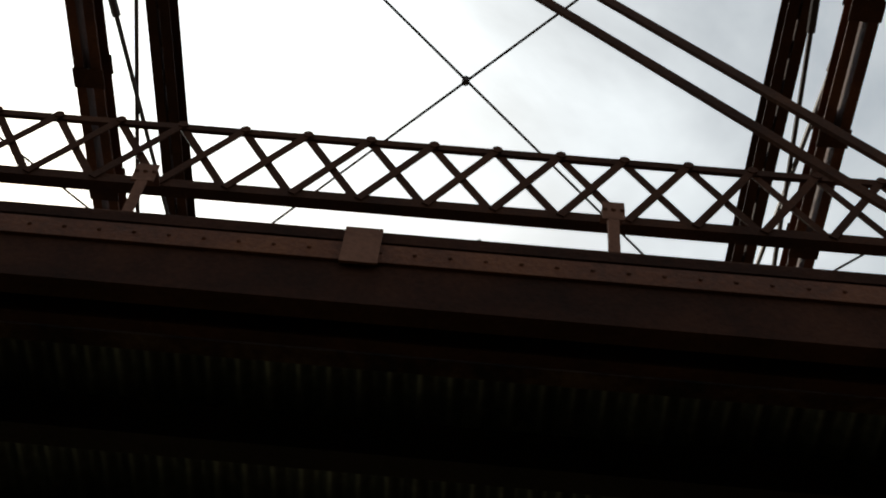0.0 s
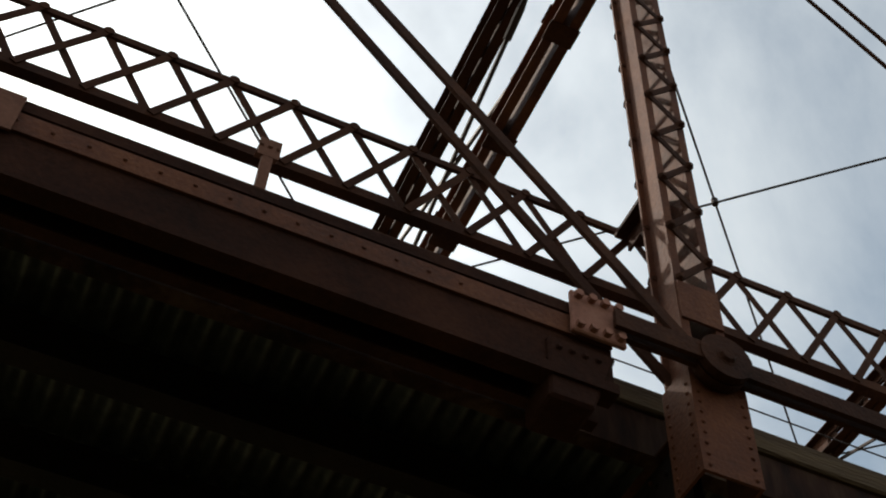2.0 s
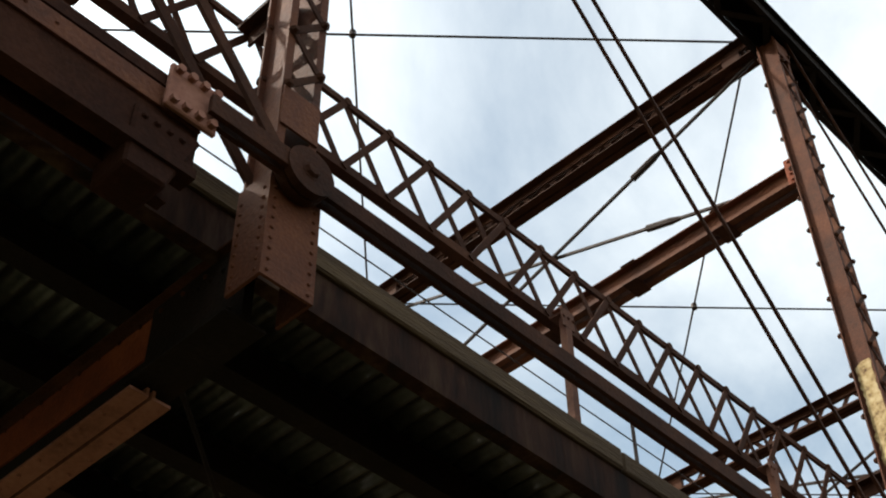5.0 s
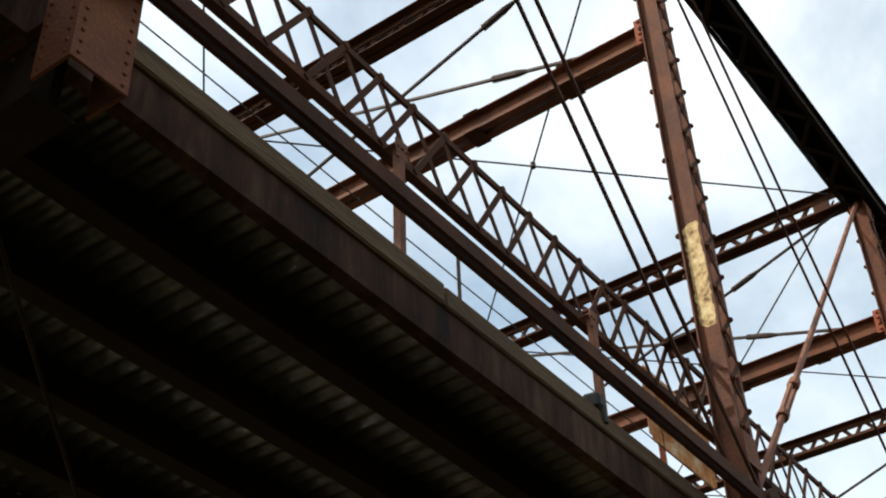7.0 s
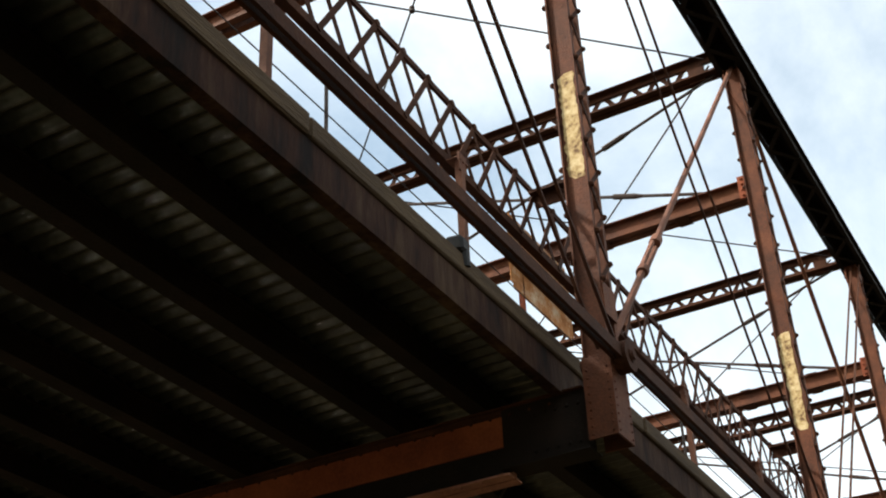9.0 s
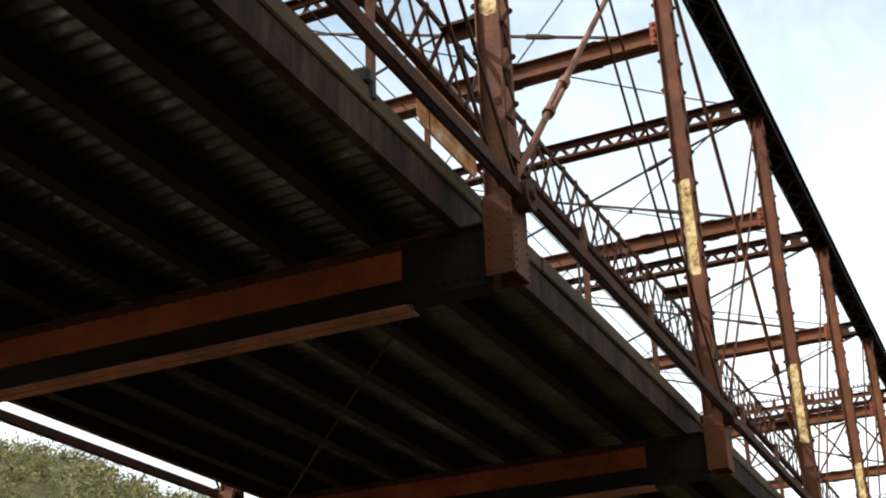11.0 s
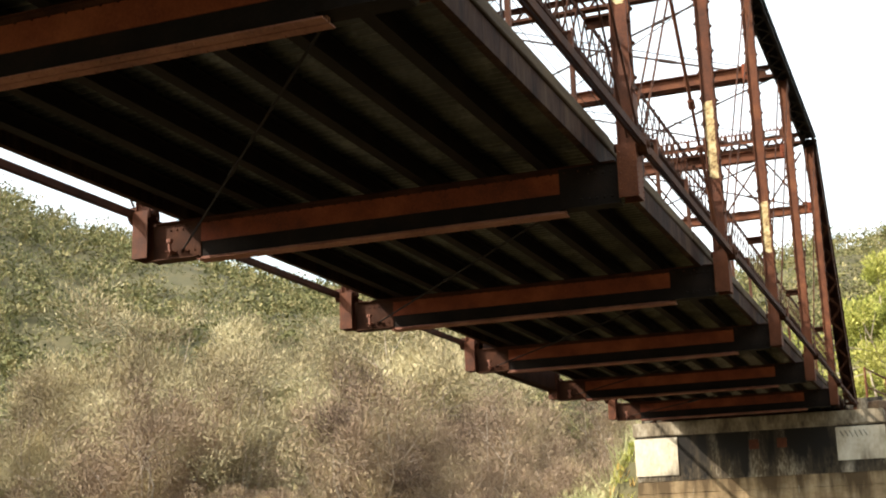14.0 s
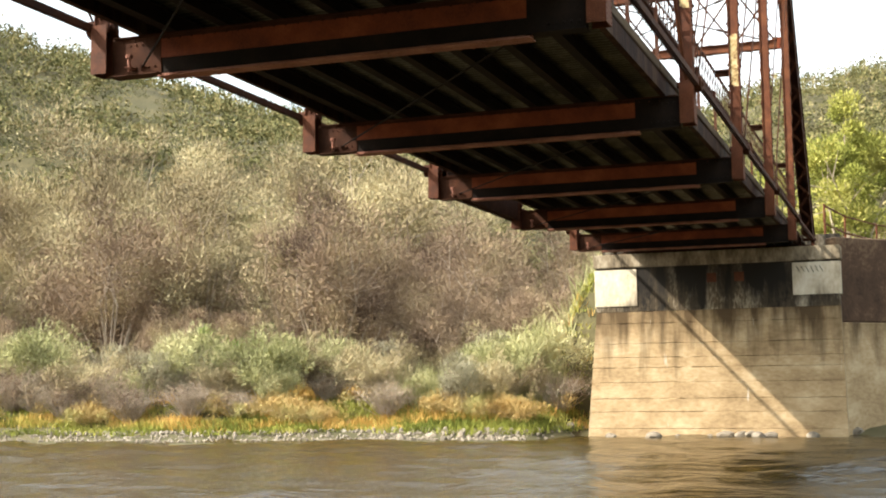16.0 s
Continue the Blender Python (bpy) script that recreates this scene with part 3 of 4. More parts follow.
box(bm, XD0, XD1, 0.56, W - 0.69, z0 + 0.249, z0 + 0.31)
part("asphalt", bm, ASPHALT, deck)
r = random.Random(8)
for side, y0 in ((0, 0.315), (1, W - 0.45 - 0.22)):
    x = XD0
    while x < XD1 - 0.2:
        ln = min(XD1 - x, 4.1 + 1.2 * r.random())
        bm = bmesh.new()
        o = 0.012 * (r.random() - 0.5)
        box(bm, x, x + ln - 0.012, y0 + o, y0 + 0.22 + o, 0.664, 0.795 + 0.008 * r.random())
        bmesh.ops.bevel(bm, geom=bm.edges[:], offset=0.012, segments=1, affect="EDGES")
        part("curb_timber", bm, TIMBER, deck, "weathered timber wheel guard")
        x += ln

# ---- lattice railings ----
RY, RT, RB = 0.45, 2.097, 1.56
ND = 0.3056
BRACKETS = {-3: (-15.5, -13.5), -2: (-9.9, -8.0), -1: (-4.117, -2.02), 0: (2.10, 4.10), 1: (8.0, 10.0), 2: (13.85, 15.8), 3: (19.5, 21.4), 4: (25.0, 26.9), 5: (30.5, 32.4), 6: (35.6, 37.2)}


def railing(k, side):
    x0, x1 = k * L - 0.11, k * L + L - 0.11
    root = thing("lattice_railing", "rusted steel lattice railing along the deck edge", "railing", "lattice railings")
    for z, s in ((RT, -1), (RB, 1)):
        bm = bmesh.new()
        lg = 0.045 if s < 0 else 0.06
        angle_iron(bm, (x0, RY - 0.008, z), (x1, RY - 0.008, z), lg, 0.008, (0, 1, 0), (0, 0, s))
        part("top_rail" if s < 0 else "bottom_rail", bm, STEEL_DARK, root)
    n = round((x1 - x0) / ND)
    step = (x1 - x0) / n
    h = RT - RB - 0.04
    bm = bmesh.new()
    bar(bm, (0, 0, 0), (step, 0, h), 0.04, 0.008, (0, 1, 0))
    lat = mesh_of("lattice_bar", bm, STEEL_DARK)
    kn = bmesh.new()
    tube(kn, (0, -0.022, 0.0), (0, -0.009, 0.0), 0.026, 8)
    tube(kn, (0, 0.0, 0.012), (0, 0.0, 0.026), 0.022, 8, 0.014)
    kn = mesh_of("rivet_head", kn, STEEL_DARK)
    for i in range(n):
        part("lattice_bar", lat, None, root, m=pose(x0 + i * step, RY - 0.013, RB + 0.02))
        part("lattice_bar", lat, None, root, m=Matrix.Translation((x0 + (i + 1) * step, RY + 0.006, RB + 0.02)) @ pose(0, 0, 0, 0, 0, 180))
        part("rivet_head", kn, None, root, m=pose(x0 + i * step, RY, RT - 0.02))
    for x in BRACKETS[k]:
        bm = bmesh.new()
        box(bm, x - 0.024, x + 0.024, RY - 0.10, RY - 0.09, 0.72, RB + 0.0)
        box(bm, x - 0.024, x - 0.016, RY - 0.09, RY - 0.055, 0.80, RB - 0.01)
        box(bm, x - 0.05, x + 0.05, RY - 0.101, RY - 0.091, RB - 0.10, RB + 0.03)
        box(bm, x - 0.05, x + 0.05, RY - 0.091, RY - 0.009, RB - 0.012, RB - 0.002)
        for dx in (-0.04, 0.0, 0.04):
            rivet(bm, (x + dx, RY - 0.101, RB - 0.03), (0, -1, 0), 0.013)
        part("railing_bracket", bm, BRACKET, root, "bolted bracket in faded red-brown primer")
    return root


for k in range(FIRST, LAST):
    rl = railing(k, 0)
    copy_thing(rl, Matrix.Translation((2 * k * L + L - 0.22, W, 0)) @ pose(0, 0, 0, 0, 0, 180))

wires = thing("wire_fence", "thin steel wires strung along the deck edge", "wire fence")
for y, z in ((0.56, 1.0), (0.56, 1.22), (0.56, 1.42), (0.62, 0.88)):
    bm = bmesh.new()
    tube(bm, (XD0 + 0.3, y, z), (XD1 - 0.3, y, z), 0.0045, 5)
    part("wire", bm, ROD, wires)
    bm = bmesh.new()
    tube(bm, (XD0 + 0.3, W - y, z), (XD1 - 0.3, W - y, z), 0.0045, 5)
    part("wire", bm, ROD, wires)
for k in range(FIRST, LAST):
    for y in (0.56, W - 0.56):
        bm = bmesh.new()
        tube(bm, (k * L + 2.9, y, 0.75), (k * L + 2.9, y, 1.5), 0.012, 6)
        part("wire_post", bm, ROD, wires)

plate = thing("rusty_sign_panel", "peeling rusty sheet panel wired to the railing", "sign panel")
bm = bmesh.new()
box(bm, 0, 1.02, 0, 0.006, 0, 0.62)
bmesh.ops.bevel(bm, geom=[e for e in bm.edges if abs(e.verts[0].co.y - e.verts[1].co.y) > 0.001], offset=0.04, segments=2, affect="EDGES")
part("sheet", bm, RUST_SHEET, plate)
plate.matrix_basis = pose(5.22, 0.60, 1.27, 0, 0, 0)
bm = bmesh.new()
bar(bm, (0.2, 0.02, -0.52), (0.2, 0.02, 0.55), 0.04, 0.02, (1, 0, 0))
part("stake", bm, ORANGE, plate)
blk = thing("scupper", "black drain scupper clamped on the timber curb", "scupper")
bm = bmesh.new()
box(bm, -0.10, 0.10, -0.06, 0.10, 0, 0.14)
bmesh.ops.bevel(bm, geom=bm.edges[:], offset=0.025, segments=1, affect="EDGES")
part("box", bm, BLACK, blk)
bm = bmesh.new()
tube(bm, (0.02, -0.02, -0.12), (0.02, -0.02, 0.02), 0.05, 10)
part("spout", bm, BLACK, blk)
blk.matrix_basis = pose(3.98, 0.34, 0.80, 0, -12, 10)@ Matrix.Diagonal((0.7, 0.7, 0.7, 1))

# ---- bearings and abutments ----
CONCRETE = material("old_board_marked_concrete", [(0.165, 0.105, 0.05), (0.37, 0.265, 0.145), (0.55, 0.44, 0.28)], 0.9, 0.92, 0.0, 1.0, 8, (1, 0.8, 1.5), width=0.6)
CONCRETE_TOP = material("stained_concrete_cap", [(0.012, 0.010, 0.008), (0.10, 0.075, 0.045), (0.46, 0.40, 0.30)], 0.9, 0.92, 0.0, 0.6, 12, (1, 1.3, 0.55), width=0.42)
CONCRETE_SEAT = material("streaked_seat_concrete", [(0.06, 0.045, 0.03), (0.22, 0.175, 0.115), (0.44, 0.38, 0.28)], 1.1, 0.92, 0.0, 0.8, 10, (1, 1.4, 0.6), width=0.45)
CONCRETE_PALE = material("pale_limewashed_concrete", [(0.24, 0.18, 0.11), (0.52, 0.45, 0.33), (0.74, 0.69, 0.57)], 1.2, 0.9, 0.0, 0.6, 12, (1, 1, 0.6))
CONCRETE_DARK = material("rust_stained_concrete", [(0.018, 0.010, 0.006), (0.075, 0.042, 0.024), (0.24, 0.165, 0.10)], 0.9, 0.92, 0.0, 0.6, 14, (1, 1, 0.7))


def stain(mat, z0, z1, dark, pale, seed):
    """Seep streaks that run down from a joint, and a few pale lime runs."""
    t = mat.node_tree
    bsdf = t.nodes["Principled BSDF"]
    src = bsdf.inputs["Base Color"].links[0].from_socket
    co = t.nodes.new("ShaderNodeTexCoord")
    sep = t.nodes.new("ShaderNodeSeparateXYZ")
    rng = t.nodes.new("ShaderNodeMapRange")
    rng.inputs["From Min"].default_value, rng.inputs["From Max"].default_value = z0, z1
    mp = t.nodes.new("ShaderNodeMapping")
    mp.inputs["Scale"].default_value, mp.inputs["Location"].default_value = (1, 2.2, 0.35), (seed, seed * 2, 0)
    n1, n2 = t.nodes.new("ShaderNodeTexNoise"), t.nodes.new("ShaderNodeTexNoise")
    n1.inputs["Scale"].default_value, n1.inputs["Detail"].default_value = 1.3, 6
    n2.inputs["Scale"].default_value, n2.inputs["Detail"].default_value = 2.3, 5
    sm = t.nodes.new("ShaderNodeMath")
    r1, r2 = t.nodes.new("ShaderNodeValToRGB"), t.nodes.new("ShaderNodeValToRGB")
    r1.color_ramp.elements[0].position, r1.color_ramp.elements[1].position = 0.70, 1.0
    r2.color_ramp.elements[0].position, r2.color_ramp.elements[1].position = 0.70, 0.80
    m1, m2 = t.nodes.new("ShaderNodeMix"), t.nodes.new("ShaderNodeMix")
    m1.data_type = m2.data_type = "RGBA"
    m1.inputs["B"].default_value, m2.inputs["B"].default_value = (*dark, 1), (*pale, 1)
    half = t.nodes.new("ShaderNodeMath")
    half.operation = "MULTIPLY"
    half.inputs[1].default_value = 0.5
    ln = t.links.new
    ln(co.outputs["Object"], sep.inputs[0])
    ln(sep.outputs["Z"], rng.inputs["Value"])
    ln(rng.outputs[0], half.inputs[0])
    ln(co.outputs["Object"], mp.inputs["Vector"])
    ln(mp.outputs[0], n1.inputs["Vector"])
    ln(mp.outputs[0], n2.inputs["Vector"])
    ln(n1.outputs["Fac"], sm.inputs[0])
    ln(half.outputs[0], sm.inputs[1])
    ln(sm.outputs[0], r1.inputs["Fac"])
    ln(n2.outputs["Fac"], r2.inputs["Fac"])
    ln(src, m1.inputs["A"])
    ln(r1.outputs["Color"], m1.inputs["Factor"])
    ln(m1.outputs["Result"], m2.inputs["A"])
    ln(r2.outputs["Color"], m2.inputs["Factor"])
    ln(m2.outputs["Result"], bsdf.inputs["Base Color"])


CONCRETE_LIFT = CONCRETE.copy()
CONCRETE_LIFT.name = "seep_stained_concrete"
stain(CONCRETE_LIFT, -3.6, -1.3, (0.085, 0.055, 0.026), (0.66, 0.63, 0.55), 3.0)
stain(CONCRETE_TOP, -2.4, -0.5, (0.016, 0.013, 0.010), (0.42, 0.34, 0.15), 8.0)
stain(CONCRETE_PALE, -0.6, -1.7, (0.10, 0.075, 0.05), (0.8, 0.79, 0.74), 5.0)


def abutment(label):
    """Front face in the plane x = 0, facing -x, with lifts of concrete and a cap."""
    root = thing("abutment", label, "abutment", "bridge abutments")
    y0, y1, top = -0.80, 6.35, 0.33
    lifts = 9
    r = random.Random(3)
    zs = [-6.5] + [-5.3 + (top - 1.75 + 5.3) * (i + (0.5 * (r.random() - 0.5) if 0 < i < lifts else 0)) / lifts for i in range(lifts + 1)]
    for a, b in zip(zs, zs[1:]):
        bm = bmesh.new()
        def edge(z):
            return 0.085 * (top - 1.75 - z)
        ny = 40
        rows = []
        for j, z in enumerate((a, a + 0.012, a + (b - a) * 0.5, b - 0.018, b - 0.006, b)):
            e = edge(z)
            row = []
            for i in range(ny + 1):
                y = y0 - 0.25 * e + (y1 - y0 + 1.2 * e) * i / ny
                inset = 0.004 + 0.06 * max(0, r.random() - 0.3) if j in (0, 4, 5) else 0.008 * r.random()
                row.append(bm.verts.new((-e * 0.7 + inset, y, z)))
            rows.append(row)
        for ra, rb in zip(rows, rows[1:]):
            for i in range(ny):
                bm.faces.new((ra[i], ra[i + 1], rb[i + 1], rb[i]))
        e = edge(a)
        back = [(1.6, rows[0][0].co.y, a), (1.6, rows[0][-1].co.y, a), (1.6, rows[-1][0].co.y, b), (1.6, rows[-1][-1].co.y, b)]
        bk = [bm.verts.new(p) for p in back]
        bm.faces.new([rw[0] for rw in rows] + [bk[2], bk[0]])
        bm.faces.new([rw[-1] for rw in rows][::-1] + [bk[1], bk[3]])
        bm.faces.new(rows[-1] + [bk[3], bk[2]])
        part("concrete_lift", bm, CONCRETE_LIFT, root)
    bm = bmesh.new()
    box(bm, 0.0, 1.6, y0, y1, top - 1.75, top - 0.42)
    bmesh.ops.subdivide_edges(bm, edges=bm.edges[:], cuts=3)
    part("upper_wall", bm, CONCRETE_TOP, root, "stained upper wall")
    bm = bmesh.new()
    box(bm, -0.06, 1.6, y0 - 0.06, y1 + 0.06, top - 0.42, top)
    bmesh.ops.bevel(bm, geom=bm.edges[:], offset=0.03, segments=2, affect="EDGES")
    part("bridge_seat", bm, CONCRETE_SEAT, root, "pale concrete bridge seat")
    bm = bmesh.new()
    box(bm, -0.03, 1.2, y0 - 0.04, y0 + 1.35, top - 1.45, top - 0.43)
    bmesh.ops.bevel(bm, geom=bm.edges[:], offset=0.04, segments=2, affect="EDGES")
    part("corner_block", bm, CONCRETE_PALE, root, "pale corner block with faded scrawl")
    # whiteness of this corner: part limewash, part sunlight put into the colour
    bm = bmesh.new()
    box(bm, -0.03, 1.2, y1 - 1.3, y1 + 0.04, top - 1.62, top - 0.43)
    bmesh.ops.bevel(bm, geom=bm.edges[:], offset=0.04, segments=2, affect="EDGES")
    part("corner_block", bm, CONCRETE_PALE, root, "limewashed corner block with sunlight in its colour")
    bm = bmesh.new()
    rr = random.Random(12)
    for i in range(6):
        bar(bm, (-0.034, -0.35 + i * 0.13, top - 0.78 + 0.05 * rr.random()), (-0.034, -0.28 + i * 0.13 + 0.03 * rr.random(), top - 0.58), 0.02, 0.006, (1, 0, 0))
    part("scrawl", bm, BLACK, root)
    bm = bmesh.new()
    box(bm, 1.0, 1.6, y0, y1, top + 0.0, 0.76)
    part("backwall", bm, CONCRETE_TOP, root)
    for y in (1.9, 2.7):
        bm = bmesh.new()
        box(bm, -0.012, 0.0, y, y + 0.28, top - 0.95, top - 0.67)
        part("patch_plate", bm, STEEL, root)
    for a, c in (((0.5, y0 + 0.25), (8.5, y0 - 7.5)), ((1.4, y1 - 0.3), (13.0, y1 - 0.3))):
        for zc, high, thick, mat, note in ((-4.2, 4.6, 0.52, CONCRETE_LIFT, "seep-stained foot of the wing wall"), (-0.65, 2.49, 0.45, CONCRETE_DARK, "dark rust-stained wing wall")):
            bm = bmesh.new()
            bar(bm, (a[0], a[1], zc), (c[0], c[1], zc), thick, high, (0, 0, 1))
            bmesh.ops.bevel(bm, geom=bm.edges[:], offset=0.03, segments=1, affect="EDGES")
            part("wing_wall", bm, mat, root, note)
    for y in (0.13, W - 0.13):
        bm = bmesh.new()
        box(bm, 0.35, 1.0, y - 0.24, y + 0.24, top, top + 0.06)
        bar(bm, (0.42, y - 0.2, top + 0.05), (0.62, y - 0.2, ZP + 0.02), 0.03, 0.1, (0, 1, 0))
        box(bm, 0.5, 0.84, y - 0.18, y - 0.14, top + 0.06, ZP + 0.1)
        box(bm, 0.5, 0.84, y + 0.14, y + 0.18, top + 0.06, ZP + 0.1)
        part("bearing_shoe", bm, STEEL_DARK, root, "rusted bearing shoe")
    return root


XF = px(LAST) - 0.60
ab = abutment("board-marked concrete abutment with dark stains, standing in the river")
ab.matrix_basis = pose(XF, 0, 0)
ab2 = copy_thing(ab, Matrix.Translation((px(FIRST) + 0.68, W, 0)) @ pose(0, 0, 0, 0, 0, 180))
# ---- ground, river, hills ----
def smooth(a, b, v):
    t = min(1.0, max(0.0, (v - a) / (b - a)))
    return t * t * (3 - 2 * t)


def shore(y):
    """The far waterline."""
    return 34.6 + 0.7 * math.sin(y * 0.16 + 0.6) + 0.35 * math.sin(y * 0.61) - 0.05 * max(0, y - 6) + 3.5 * smooth(8.2, 6.6, y)


def height(x, y):
    d = x - shore(y)
    if x > 16:
        z = WATER - 1.2 + 1.2 * smooth(-9, 0, d)
        z += 0.22 * smooth(0, 0.8, d) + 0.85 * smooth(0.6, 5, d) + 1.1 * smooth(5, 22, d)
        z += 0.12 * noise.noise(Vector((x * 0.5, y * 0.5, 0))) * smooth(0, 2, d)
        # the approach bank behind the abutment
        behind = smooth(0.2, 0.9, (x - XF - 0.5) + (y + 0.3)) * smooth(-30, -12, y) if y < -0.3 else smooth(39.3, 40, x)
        if x > 38.4:
            z += (0.55 - z) * behind * smooth(9.5, 6.2, y)
        r = math.hypot(x, y)
        az = math.degrees(math.atan2(y, x))
        ridge = 52.5 + 5 * math.sin(az * 0.11 + 1.0) + 3 * math.sin(az * 0.31)
        ridge += 30 * smooth(12, 40, az) + 3 * smooth(10, 3, az)
        hills = ridge * smooth(85, 330, r) * (1 + 0.25 * noise.noise(Vector((x * 0.012, y * 0.012, 3)))) + 6 * noise.noise(Vector((x * 0.03, y * 0.03, 7))) * smooth(90, 200, r)
        hills *= 1 - 0.3 * smooth(420, 1200, r)
        return z + max(0, hills) * smooth(60, 110, x)
    e = -1.5 - x
    z = WATER - 1.2 + 1.2 * smooth(-7, 0, e) + 0.25 * smooth(0, 1.5, e) + 1.5 * smooth(2, 14, e)
    z += (0.72 - z) * smooth(-18.5, -21, x) * smooth(9.5, 6.2, y) * smooth(-4.5, -0.2, y)
    # unseen hill behind the camera, added to cut low skylight under the bridge
    return z + 48 * smooth(45, 210, -x) * (1 + 0.2 * noise.noise(Vector((x * 0.012, y * 0.012, 9))))


def spread(near_step, near_end, far_end, grow):
    out, v, s = [0.0], 0.0, near_step
    while v < far_end:
        v += s
        if v > near_end:
            s *= grow
        out.append(v)
    return out


fx = spread(0.55, 28, 2600, 1.085)
xs = [30 - v for v in reversed(fx[1:])] + [30 + v for v in fx]
ys = [12 - v for v in reversed(fx[1:])] + [12 + v for v in fx]
verts = [(x, y, height(x, y)) for x in xs for y in ys]
ny = len(ys)
faces = [(i * ny + j, (i + 1) * ny + j, (i + 1) * ny + j + 1, i * ny + j + 1) for i in range(len(xs) - 1) for j in range(ny - 1)]
me = bpy.data.meshes.new("ground")
me.from_pydata(verts, [], faces)
for f in me.polygons:
    f.use_smooth = True
EARTH = material("dry_grass_and_earth", [(0.036, 0.036, 0.016), (0.075, 0.066, 0.029), (0.115, 0.092, 0.042)], 0.12, 0.95, 0.0, 0.6, 3.0, width=0.5)
me.materials.append(EARTH)
tagged(new("ground", me), "dry grassy earth of the banks and hills", "ground", kind="structure")

wx = np.arange(-12, 44.01, 0.26)
wy = np.concatenate([[-900, -200, -60, -25], np.arange(-16, 44, 0.3), [52, 80, 200, 900]])
gx, gy = np.meshgrid(wx, wy, indexing="ij")
ripple = np.zeros_like(gx)
rng = np.random.default_rng(5)
for k in range(26):
    turn, size = rng.normal(0.0, 0.75), rng.uniform(0.75, 3.2)
    kx, ky = math.cos(turn) * 6.283 / size, math.sin(turn) * 6.283 / size
    ripple += 0.0068 * size ** 0.8 * np.sin(kx * gx + ky * gy + rng.uniform(0, 6.28))
calm = 0.35 + 0.65 * (0.5 + 0.5 * np.sin(gx * 0.31 + 1.3 * np.sin(gy * 0.17)) * np.cos(gy * 0.23 + 0.4))
ripple *= calm * (np.abs(gy - 14) < 30)
nw = len(wy)
verts = np.stack([gx, gy, WATER + ripple], -1).reshape(-1, 3).tolist()
faces = [(p * nw + q, (p + 1) * nw + q, (p + 1) * nw + q + 1, p * nw + q + 1) for p in range(len(wx) - 1) for q in range(nw - 1)]
river = bpy.data.meshes.new("river_water")
river.from_pydata(verts, [], faces)
for f in river.polygons:
    f.use_smooth = True
wm = bpy.data.materials.new("river_water")
wm.use_nodes = True
t = wm.node_tree
b = t.nodes["Principled BSDF"]
b.inputs["Base Color"].default_value = (0.042, 0.027, 0.0075, 1)
b.inputs["Roughness"].default_value = 0.1
b.inputs["Specular IOR Level"].default_value = 0.3
b.inputs["IOR"].default_value = 1.33
co = t.nodes.new("ShaderNodeTexCoord")
mp = t.nodes.new("ShaderNodeMapping")
mp.inputs["Scale"].default_value = (1.0, 0.5, 1.0)
n1, n2 = t.nodes.new("ShaderNodeTexNoise"), t.nodes.new("ShaderNodeTexNoise")
n1.inputs["Scale"].default_value, n1.inputs["Detail"].default_value = 1.6, 3
n2.inputs["Scale"].default_value, n2.inputs["Detail"].default_value = 5.5, 5
ma = t.nodes.new("ShaderNodeMath")
ma.operation = "MULTIPLY_ADD"
ma.inputs[1].default_value = 0.5
bp = t.nodes.new("ShaderNodeBump")
bp.inputs["Strength"].default_value, bp.inputs["Distance"].default_value = 0.8, 0.12
t.links.new(co.outputs["Object"], mp.inputs["Vector"])
t.links.new(mp.outputs[0], n1.inputs["Vector"])
t.links.new(mp.outputs[0], n2.inputs["Vector"])
t.links.new(n2.outputs["Fac"], ma.inputs[0])
t.links.new(n1.outputs["Fac"], ma.inputs[2])
t.links.new(ma.outputs[0], bp.inputs["Height"])
t.links.new(bp.outputs[0], b.inputs["Normal"])
river.materials.append(wm)
tagged(new("river_water", river), "brown rippled river water", "water", kind="structure")


